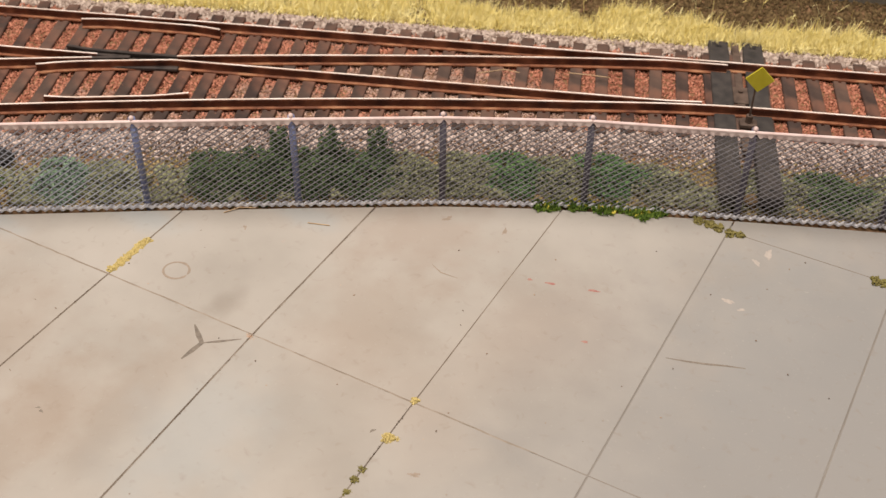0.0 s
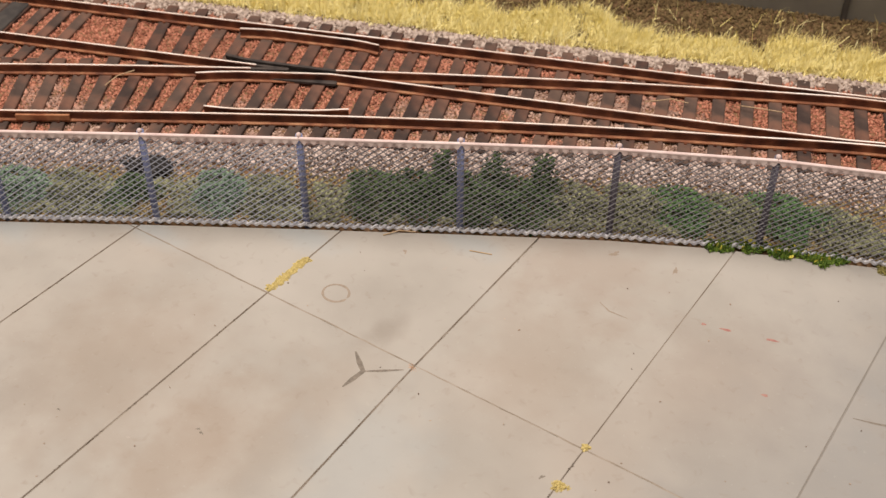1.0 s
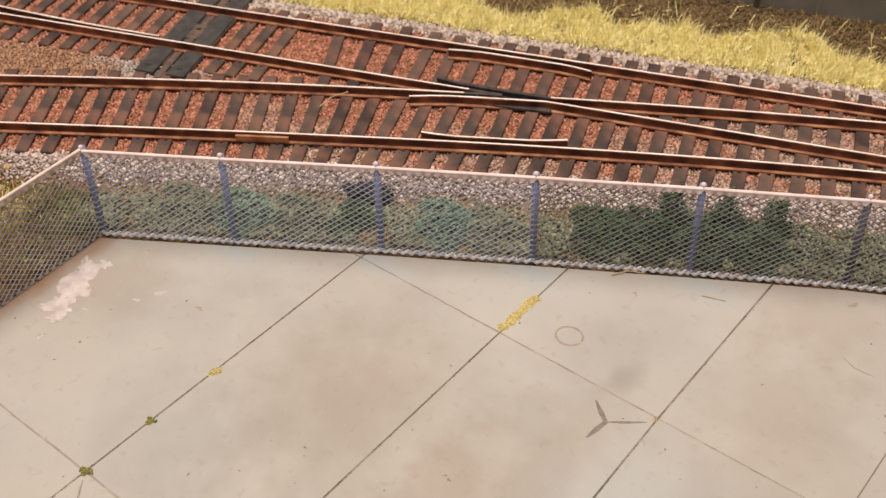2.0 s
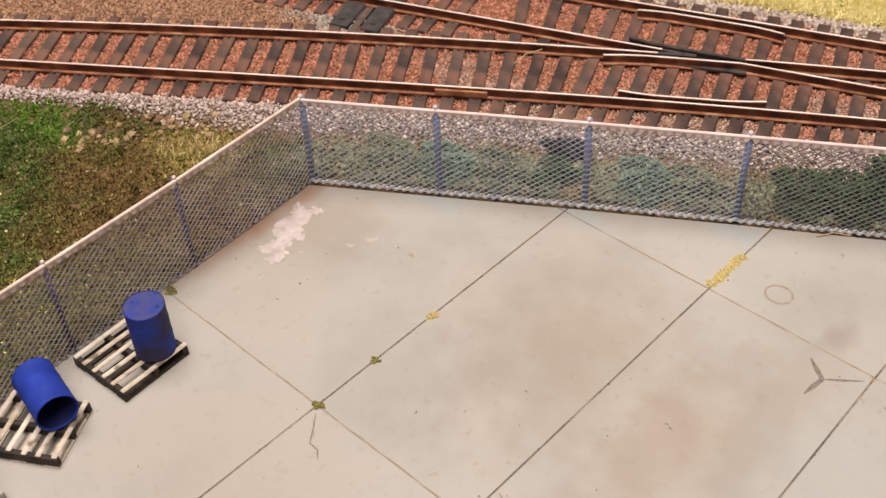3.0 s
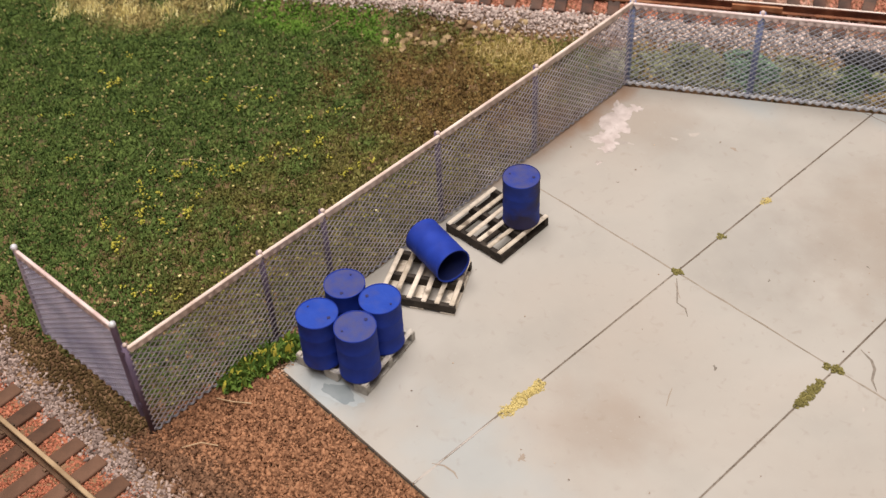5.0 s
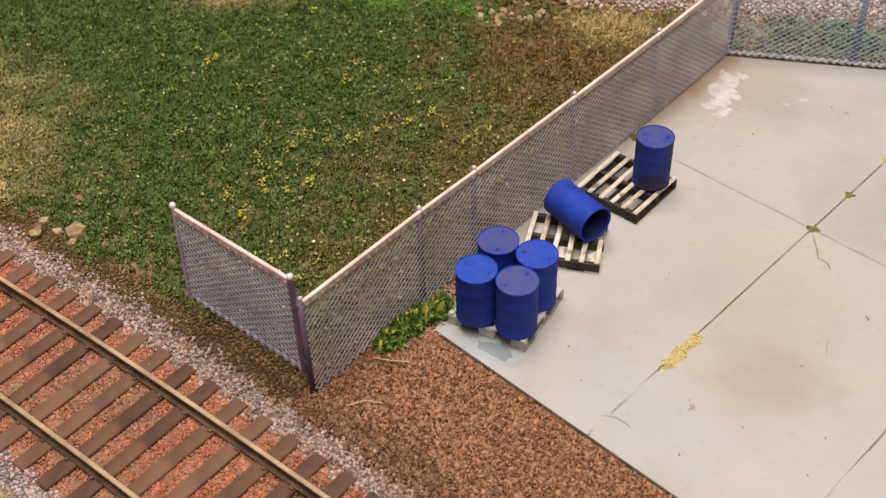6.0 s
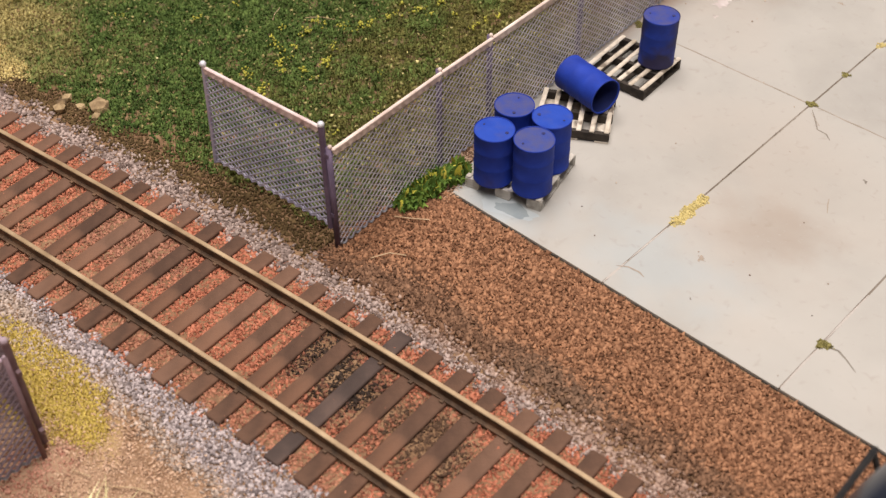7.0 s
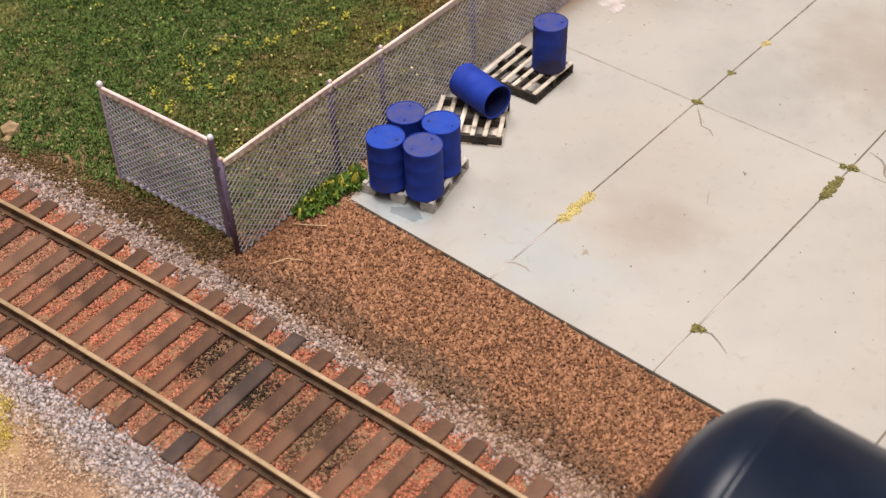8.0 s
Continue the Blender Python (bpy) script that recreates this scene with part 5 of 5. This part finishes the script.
tuft("flowering_weed", line_spots((87.5, 114.4), (106.5, 122.6), 11, 0.8), M_WEED, "low green weeds with yellow flowers under the fence", size=0.4, reach=1.5, height=0.9, flowers=60, n_each=170, leafy=True)
tuft("flowering_weed", line_spots((114.5, 124.2), (122, 124.0), 5, 0.4), M_JOINTWEED, "low olive weeds along the concrete edge", size=0.28, reach=1.0, height=0.7)
tuft("flowering_weed", line_spots((146.0, 123.5), (151, 123.4), 4, 0.4), M_JOINTWEED, "low olive weeds along the concrete edge", size=0.28, reach=1.0, height=0.7)
tuft("flowering_weed", line_spots((-34.0, -68.5), (-32.4, -57.0), 8, 0.6), M_WEED, "green weeds with yellow flowers at the foot of the fence", size=0.72, reach=1.9, height=2.3, flowers=85, n_each=150, leafy=True, bloom=1.5)


def shrub(x, y, rx, ry, rz, mat, label, n):
    s = thing("shrub", x, y, float(ground_z(x, y)) - 0.2, 0, label, "shrub", "shrubs behind the fence")
    pts = clump(0, 0, 0, rx, ry, rz, n)
    grains("foliage", pts, rng.uniform(0.18, 0.42, n), mat, s, ragged=0.5)


def shrubs():
    """Low bushes between the fence and the ballast."""
    row = [(-33, 7, M_SHRUB_OLIVE, 4.0), (-24, 6, M_SHRUB_TEAL, 4.2), (-15, 6, M_SHRUB_OLIVE, 4.0), (-7, 3.6, M_SHRUB_DARK, 3.6), (8, 6, M_SHRUB_TEAL, 4.6), (15, 5, M_SHRUB_OLIVE, 4.2),
           (32, 6, M_SHRUB_DARK, 6.2), (39, 6.5, M_SHRUB_DARK, 7.0), (47, 7, M_SHRUB_DARK, 6.4), (55, 7, M_SHRUB_DARK, 5.6), (63, 6, M_SHRUB_OLIVE, 4.6), (72, 6, M_SHRUB_OLIVE, 4.4), (80, 6.5, M_SHRUB_GREEN, 4.6),
           (88, 6, M_SHRUB_OLIVE, 4.2), (96, 6.5, M_SHRUB_GREEN, 4.8), (104, 5, M_SHRUB_OLIVE, 3.6), (124, 6, M_SHRUB_OLIVE, 3.6), (134, 6, M_SHRUB_DARK, 3.6), (146, 6, M_SHRUB_OLIVE, 3.6)]
    names = {M_SHRUB_OLIVE: "low olive-green foam shrub behind the fence", M_SHRUB_TEAL: "low blue-green foam shrub behind the fence", M_SHRUB_GREEN: "low fresh green foam shrub behind the fence", M_SHRUB_DARK: "dark green foam shrub behind the fence"}
    for x, r, mat, h in row:
        y = float(along(FENCE_N, x)) + 9.4 + random.uniform(-0.6, 0.6)
        shrub(x, y, r * 1.2, 5.9, h * 1.0, mat, names[mat], int(260 * r))
    # taller tops that stand out of the dark bushes
    for x, off, r, h in ((40.5, 12.5, 2.6, 12.0), (48.5, 12.0, 2.8, 11.6), (56.0, 12.5, 2.6, 11.2)):
        shrub(x, float(along(FENCE_N, x)) + off, r, r * 0.9, h, M_SHRUB_DARK, "upright dark green foam shrub behind the fence", 620)


shrubs()


def scrap_lump():
    t = thing("scrap_heap", -9.5, 74.8, float(ground_z(-9.5, 74.8)), 30, "small black scrap heap behind the fence", "scrap")
    pts = clump(0, 0, -0.1, 5.0, 2.4, 1.3, 170)
    grains("lump", pts, rng.uniform(0.4, 0.9, len(pts)), M_BLACK, t, ragged=0.5, shape="cube")


scrap_lump()


# ---- loose stones ----
def stone(x, y, r, seed):
    s = np.random.default_rng(seed)
    bm = bmesh.new()
    bmesh.ops.create_icosphere(bm, subdivisions=1, radius=r)
    for v in bm.verts:
        v.co *= s.uniform(0.65, 1.25)
        v.co.z *= 0.85
    bmesh.ops.translate(bm, vec=(x, y, float(ground_z(x, y)) + r * 0.45), verts=bm.verts)
    tagged(part("stone", bm, M_STONE), "tan angular stone on the earth", "stone", "loose stones")


for i, (x, y, r) in enumerate([(-98.5, -90.8, 1.2), (-97.0, -92.0, 1.3), (-99.6, -89.2, 1.1), (-92.2, -87.0, 1.9), (-90.6, -89.0, 1.0), (-95.4, -88.8, 0.9)]):
    stone(x, y, r, 50 + i)
stone(120.6, 133.8, 2.0, 77)
for i in range(110):
    u = random.uniform(0, 1)
    w = random.gauss(0, 2.2)
    stone(-90 + 22 * u - 0.74 * w, 13 + 24 * u + 0.68 * w, random.choice((0.4, 0.5, 0.6, 0.8, 1.0)), 100 + i)


# ---- grains: ballast, gravel, turf, grass ----
def carpet(x0, x1, y0, y1, step, keep):
    """Places on a shaken grid, where keep says so."""
    gx, gy = np.meshgrid(np.arange(x0, x1, step), np.arange(y0, y1, step))
    x = gx.ravel() + rng.uniform(-0.55, 0.55, gx.size) * step
    y = gy.ravel() + rng.uniform(-0.55, 0.55, gx.size) * step
    k = keep(x, y)
    return x[k], y[k]


def strewn(name, xy, size, lift, mat, label, category, shape="octa", ragged=0.4, zfun=ground_z):
    x, y = xy
    s = rng.uniform(0.6, 1.3, len(x)) * size
    p = np.stack([x, y, zfun(x, y) + lift + rng.uniform(-0.3, 0.35, len(x)) * size], 1)
    return tagged(grains(name, p, s, mat, ragged=ragged, shape=shape), label, category, kind="stuff")


def mask_noise(x, y, f=0.12):
    return np.sin(x * f + 2.1 * np.sin(y * f * 0.7)) * np.cos(y * f * 1.3 + 1.7 * np.sin(x * f * 0.6))


def wild(x, a, b):
    return rng.uniform(a, b, len(x))


near_bed = lambda x, y: np.abs(y - near_centre(x)) < 14.0 + wild(x, -1.4, 1.0)
strewn("track_ballast", carpet(-135, 75, -128, -84, 0.36, near_bed), 0.32, -0.04, M_BAL_RED, "rust-red fine ballast between the ties", "ballast", shape="tetra")
near_white_s = lambda x, y: (near_centre(x) - y > 13.6 + wild(x, -1.2, 1)) & (near_centre(x) - y < 21.5 + wild(x, -2, 1.5) + 1.5 * mask_noise(x, y, 0.3))
strewn("ballast_shoulder", carpet(-135, 75, -140, -108, 0.34, near_white_s), 0.25, 0.05, M_BAL_WHITE, "pale grey and white ballast shoulder", "ballast", shape="cube")
near_white_n = lambda x, y: (y - near_centre(x) > 12.8 + wild(x, -1, 1)) & (y - near_centre(x) < 18.6 + wild(x, -3.0, 1.0) + 1.2 * mask_noise(x, y, 0.3))
strewn("ballast_shoulder", carpet(-135, 75, -105, -76, 0.37, near_white_n), 0.28, 0.05, M_BAL_PINK_N, "pinkish grey ballast shoulder beside the gravel", "ballast", shape="cube")
far_bed = lambda x, y: (y > south_edge(x) + 1.0 + wild(x, -2, 1)) & (y < north_edge(x) - 1.6 + wild(x, -1, 1)) & ~((y > rail_a2(x) + 6.5) & (y < rail_b1(x) - 7.0))
strewn("track_ballast", carpet(-150, 180, -30, 215, 0.48, far_bed), 0.40, 0.0, M_BAL_RED_FAR, "rust-red fine ballast between the ties", "ballast", shape="tetra")
between = lambda x, y: (y > rail_a2(x) + 5.5) & (y < rail_b1(x) - 6.0) & (x < -20)
strewn("tan_ballast", carpet(-150, -20, -10, 110, 0.42, between), 0.34, 0.2, M_BAL_TAN, "tan dirty ballast between the two tracks", "ballast", shape="tetra")
far_white = lambda x, y: (y > south_edge(x) - np.interp(x, [-90, -72], [2.4, 5.5]) + wild(x, -1.5, 1.5)) & (y < south_edge(x) + 1.4 + wild(x, -1, 1))
strewn("ballast_shoulder", carpet(-150, 180, -40, 190, 0.42, far_white), 0.31, 0.22, M_BAL_PINK, "pinkish grey and white ballast shoulder", "ballast", shape="cube")
far_grey = lambda x, y: (y > north_edge(x) - 1.8 + wild(x, -1, 1)) & (y < north_edge(x) + 4.8 + wild(x, -1.5, 1.5))
strewn("ballast_edge", carpet(-90, 180, 80, 215, 0.55, far_grey), 0.42, 0.15, M_BAL_MIX, "grey-brown ballast edge under the dry grass", "ballast", shape="cube")
brown = lambda x, y: (y < -61.5 + wild(x, -0.2, 0.1)) & (y > near_centre(x) + 17.6 + wild(x, -1, 2.6)) & (x > along(FENCE_W, y, 1) - 1 + wild(x, -1, 1))
strewn("brown_gravel", carpet(-40, 80, -90, -60.6, 0.31, brown), 0.38, 0.2, M_GRAVEL, "reddish-brown gravel strip beside the concrete", "gravel", shape="tetra", ragged=0.5)
corner_earth = lambda x, y: (x < -29 - (y + 61) * 0.4) & (x > along(FENCE_W, y, 1) - 0.5)
strewn("corner_earth", carpet(-38, -27, -63, -43, 0.4, corner_earth), 0.26, 0.0, M_TURF_BROWN, "tan earth between fence and concrete corner", "earth", zfun=lambda x, y: 0 * x - 0.15)
by_fence = lambda x, y: (y > along(FENCE_N, x) + 0.5) & (y < south_edge(x) - 5.0 + wild(x, -2, 1))
strewn("earth_crumbs", carpet(-50, 180, 25, 160, 0.5, by_fence), 0.40, 0.12, M_TURF_OLIVE, "olive-brown earth with crumbs behind the fence", "earth", shape="tetra")
cover = lambda x, y: (y > along(FENCE_N, x) + 2) & (y < south_edge(x) - 8.5 + wild(x, -2, 1)) & (mask_noise(x, y, 0.22) > -0.35 + wild(x, -0.3, 0.3))
strewn("ground_cover", carpet(-50, 180, 25, 160, 0.6, cover), 0.5, 0.8, M_SHRUB_OLIVE, "low grey-green ground cover behind the fence", "plants", ragged=0.6)
lawn_north = lambda x: south_edge(x) - np.interp(x, [-90, -72], [3.2, 7.2])
lawn = lambda x, y: (x < along(FENCE_W, y, 1) - 0.4) & (y > np.maximum(near_centre(x) + 21.5 + np.where(np.abs(x + 49) < 14, 1.8, 0), -97) + wild(x, 0, 3) + 2.0 * mask_noise(x, y, 0.2)) & (y < lawn_north(x) + wild(x, -1.5, 1.5))
def lawn_z(x, y):
    """The lawn's surface, in small uneven cushions."""
    return ground_z(x, y) + 0.42 * np.sin(1.7 * x + 1.9 * np.sin(0.9 * y)) * np.cos(1.5 * y + 1.6 * np.sin(1.1 * x)) + 0.22 * mask_noise(x, y, 0.55)


def lawn_fibres():
    x, y = carpet(-180, -36, -96, 42, 0.44, lawn)
    roots = np.stack([x, y, lawn_z(x, y) + 0.15], 1)
    tagged(blades("lawn_fibres", roots, rng.uniform(0.7, 2.0, len(x)), 1.25, 0.11, M_TURF), "short green and olive fibres of the lawn", "grass", kind="stuff")


strewn("lawn_turf", carpet(-190, -34, -98, 45, 0.37, lawn), 0.33, 0.12, M_TURF, "green and brown ground-foam lawn", "grass", shape="tetra", ragged=0.6, zfun=lawn_z)
lawn_fibres()
specks = lambda x, y: lawn(x, y) & (wild(x, 0, 1) < 0.5 + 0.5 * mask_noise(x, y, 0.5))
strewn("dry_crumbs", carpet(-165, -36, -96, 40, 1.5, specks), 0.32, 0.5, M_LAWN_SPECK, "olive and straw-coloured crumbs in the lawn", "grass", ragged=0.6)
edge_earth = lambda x, y: (y - near_centre(x) > 18.0 + wild(x, -1, 1)) & (y - near_centre(x) < 23.5 + np.where(np.abs(x + 49) < 14, 3.0, 0) + wild(x, -2, 1)) & (x < -36)
strewn("earth_crumbs", carpet(-135, -36, -100, -78, 0.45, edge_earth), 0.32, 0.15, M_EDGE, "dark brown earth between lawn and ballast", "earth")
south = lambda x, y: (y < near_centre(x) - 19.5 + wild(x, -2, 2))
strewn("dry_earth", carpet(-75, 40, -165, -118, 0.36, south), 0.22, 0.04, M_TURF_BROWN, "tan dry earth with crumbs south of the track", "earth", shape="tetra")
yellow = lambda x, y: (((x + 47.2) / 15.4) ** 2 + ((y + 129.6) / 5.6) ** 2 < 1 + 0.5 * mask_noise(x, y, 0.4) + wild(x, -0.35, 0.2)) & (y < near_centre(x) - 18)
strewn("yellow_turf", carpet(-72, -26, -145, -118, 0.22, yellow), 0.17, 0.15, M_TURF_YELLOW, "yellow ground-foam turf beside the ballast", "grass", ragged=0.6)
def yellow_fibres():
    x, y = carpet(-72, -26, -145, -118, 0.3, yellow)
    tagged(blades("turf_fibres", np.stack([x, y, ground_z(x, y) + 0.1], 1), rng.uniform(0.4, 1.1, len(x)), 1.2, 0.1, M_TURF_YELLOW), "short mustard-yellow turf fibres", "grass", kind="stuff")


yellow_fibres()
yellow2 = lambda x, y: ((x + 121) / 12) ** 2 + ((y + 92) / 4) ** 2 < 1 + 0.5 * mask_noise(x, y, 0.4) + wild(x, -0.4, 0.2)
strewn("yellow_turf", carpet(-135, -104, -100, -84, 0.34, yellow2), 0.24, 0.45, M_TURF_PALE, "yellow ground-foam turf beside the ballast", "grass", ragged=0.6)
grit = lambda x, y: (x > along(FENCE_W, y, 1) + 4) & (y < along(FENCE_N, x) - 3) & (wild(x, 0, 1) < 0.03)
strewn("grit", carpet(-34, 160, -58, 130, 2.2, grit), 0.14, 0.05, M_GRIT, "tiny dark and pale crumbs on the concrete", "grit", zfun=lambda x, y: 0 * x)


def joint_crumbs():
    """Fine dark dirt that lies unevenly along the scored lines."""
    p = []
    for x, ya, yb in ((0.6, -33, 62), (31.1, -34, 80), (61.2, -40, 99), (91.4, -20, 60)):
        y = ya
        while y < yb:
            y += random.expovariate(2.6)
            off = np.interp(y, [0.2, 60.9], [0.5 if x == 31.1 else 1.8 if x == 61.2 else 0.0, 0.3 if x in (31.1, 61.2) else 0.0]) * min(1, max(0, (y + 60) / 60))
            p.append((x + off + random.gauss(0, 0.09), y, 0.0))
    tagged(grains("joint_dirt", np.array(p), rng.uniform(0.05, 0.14, len(p)), M_JOINT, ragged=0.5), "fine dark dirt along the concrete joints", "dirt", kind="stuff")


joint_crumbs()


def lawn_flowers():
    """Yellow flower clumps; the larger ones by the west fence, small ones anywhere on the lawn."""
    clumps = [(-78, -55, 30), (-72, -50, 26), (-74, -64, 30), (-119, -38, 34), (-82, -45, 22), (-79, -40, 10), (-71, -20, 26), (-74, -30, 16), (-60, -17, 16), (-84, -41, 12),
              (-85, -53, 18), (-81, -52, 14), (-76, -36, 26), (-71, -25, 22), (-80, -62, 24), (-75, -46, 12), (-60, -21, 22), (-91, -24, 10), (-90, -18, 12), (-76, -11, 12), (-62, -69, 16), (-74, -56, 12)]
    clumps += [(random.uniform(-125, -48), random.uniform(-70, 0), random.randint(3, 9)) for _ in range(34)]
    p = []
    for x, y, n in clumps:
        lobes = [(random.gauss(0, 0.9), random.gauss(0, 0.9)) for _ in range(1 + n // 6)]
        for _ in range(n):
            a, b = random.choice(lobes)
            p.append((x + a + random.gauss(0, 0.42), y + b + random.gauss(0, 0.42), 0.75 + random.uniform(0, 0.5)))
    tagged(grains("lawn_flowers", np.array(p), rng.uniform(0.16, 0.32, len(p)), M_LAWN_FLOWER, ragged=0.5), "small yellow flowers scattered in the lawn", "flowers", kind="stuff")


lawn_flowers()
strewn("pale_specks", (rng.uniform(-125, -44, 26), rng.uniform(-80, 5, 26)), 0.3, 0.9, M_STRAW, "tiny whitish specks in the lawn", "grass")


def straw():
    """Fluffy dry grass in clumps along the far side of the tracks."""
    cx = rng.uniform(-115, 190, 1500)
    d = rng.uniform(0, 1, 1500)
    cy = north_edge(cx) + 5.0 + d * (15 + 6 * mask_noise(cx, 0.4 * cx, 0.11)) * np.interp(cx, [60, 150], [1.0, 0.6])
    per = 52
    x = np.repeat(cx, per) + rng.normal(0, 1.1, 1500 * per)
    y = np.repeat(cy, per) + rng.normal(0, 1.0, 1500 * per)
    roots = np.stack([x, y, ground_z(x, y) - 0.1], 1)
    h = np.repeat(rng.uniform(2.2, 5.5, 1500), per) * rng.uniform(0.6, 1.2, 1500 * per)
    tagged(blades("straw_grass", roots, h, 1.25, 0.10, M_STRAW), "tall pale yellow straw grass along the far track", "grass", kind="stuff")
    k2 = lambda x, y: (y > north_edge(x) + 4) & (y < north_edge(x) + 50)
    strewn("earth_crumbs", carpet(-110, 180, 70, 265, 0.7, k2), 0.55, 0.1, M_FAR_EARTH, "brown earth with crumbs under the dry grass", "earth", shape="tetra")
    # fallen stalks on the earth in front of the wall
    n = 420
    x = rng.uniform(-60, 170, n)
    y = north_edge(x) + rng.uniform(8, 32, n)
    roots = np.stack([x, y, ground_z(x, y) + 0.5], 1)
    tagged(blades("fallen_straw", roots, rng.uniform(3, 8, n), 1.6, 0.09, M_STRAW), "fallen straw stalks on brown earth", "grass", kind="stuff")


straw()


def straw_tuft(x, y, n, h, mat=None, spread=1.6, lean=0.7, width=0.1, splay=None):
    r = rng.normal(0, spread, (n, 2))
    roots = np.stack([x + r[:, 0], y + r[:, 1], np.full(n, -0.3)], 1) - (x, y, 0)
    t = thing("grass_tuft", x, y, max(float(ground_z(x, y)), 0.0), 0, "pale straw grass tuft on dry earth", "grass", "grass tufts")
    blades("tussock", roots, rng.uniform(h * 0.5, h, n), lean, width, mat or M_STRAW, t, splay)


straw_tuft(-18.6, -138.6, 150, 8.5, M_TUFT, 1.2, 0, 0.15, (0.35, 1.15))
straw_tuft(-14.6, -138.4, 60, 6.0, M_TUFT, 1.0, 0, 0.14, (0.35, 1.15))
for x, y in ((-148, -25), (-141, -20), (-134, -13), (-126, -3), (-152, -30)):
    straw_tuft(x, y, 90, 4)
straw_tuft(-64.0, 29.0, 150, 5, M_DRY_TUFT, spread=2.0, lean=1.1)
straw_tuft(-68.5, 26.0, 110, 4, M_DRY_TUFT, spread=2.0, lean=1.1)
straw_tuft(-59.5, 31.5, 120, 5, M_DRY_TUFT, spread=2.0, lean=1.1)


def stalk(pts, r=0.11):
    """A single dry stalk lying about."""
    x0, y0, z0 = pts[0]
    st = thing("dry_stalk", x0, y0, z0, 0, "single dry straw stalk lying on the ground", "straw", "loose stalks")
    bm = bmesh.new()
    for a, b in zip(pts, pts[1:]):
        rod(bm, (a[0] - x0, a[1] - y0, a[2] - z0), (b[0] - x0, b[1] - y0, b[2] - z0), r, 5)
    part("stem", bm, M_STALK, st)


stalk([(-32.7, -71.8, 0.5), (-30.2, -70.6, 0.8), (-28.0, -68.6, 0.5)], 0.1)
stalk([(-23.0, -133.0, 0.2), (-20.4, -131.2, 0.6), (-18.0, -130.0, 0.3)], 0.09)
stalk([(-29.0, -135.0, 0.2), (-26.0, -134.0, 0.5)], 0.08)
stalk([(-33.0, -124.0, 0.3), (-31.0, -125.0, 0.5)], 0.08)
stalk([(-28.6, -81.1, 0.5), (-27.0, -78.6, 0.9), (-25.0, -77.0, 0.5)], 0.09)
for pts in ([(-102.2, 4.6), (-101.4, 7.7), (-101.2, 10.3)], [(-97.5, -18.9), (-95.5, -18.4), (-94.6, -17.0)], [(-90.9, -47.3), (-91.9, -45.9), (-92.4, -44.0)], [(-86.9, -42.3), (-84.6, -40.6), (-81.1, -39.6)]):
    stalk([(x, y, float(ground_z(x, y)) + 1.0 + 0.4 * k) for k, (x, y) in enumerate(pts)], 0.055)
stalk([(38.3, 84.0, 0.15), (40.2, 86.4, 0.5), (42.6, 88.0, 0.15)])
stalk([(53.2, 89.1, 0.12), (57.0, 90.4, 0.12)])
stalk([(-33.2, 86.4, 4.8), (-32.8, 89.6, 5.6), (-31.0, 92.7, 6.0)])
stalk([(60.0, 142.0, 5.4), (64.0, 146.0, 5.4), (67.0, 147.0, 5.0)])
stalk([(76.0, 152.0, 5.0), (80.0, 152.5, 5.5), (84.0, 154.5, 5.0)])
for x, y, rx, seed in ((98.1, 95.8, 0.9, 21), (105.2, 97.7, 1.0, 22), (108.8, 85.7, 0.5, 23), (94.6, 95.0, 0.4, 24)):
    blot("rust_fleck", x, y, rx, 0.28, 15, M_RUSTFLECK, "small rust-red fleck on the concrete", "stain", seed)
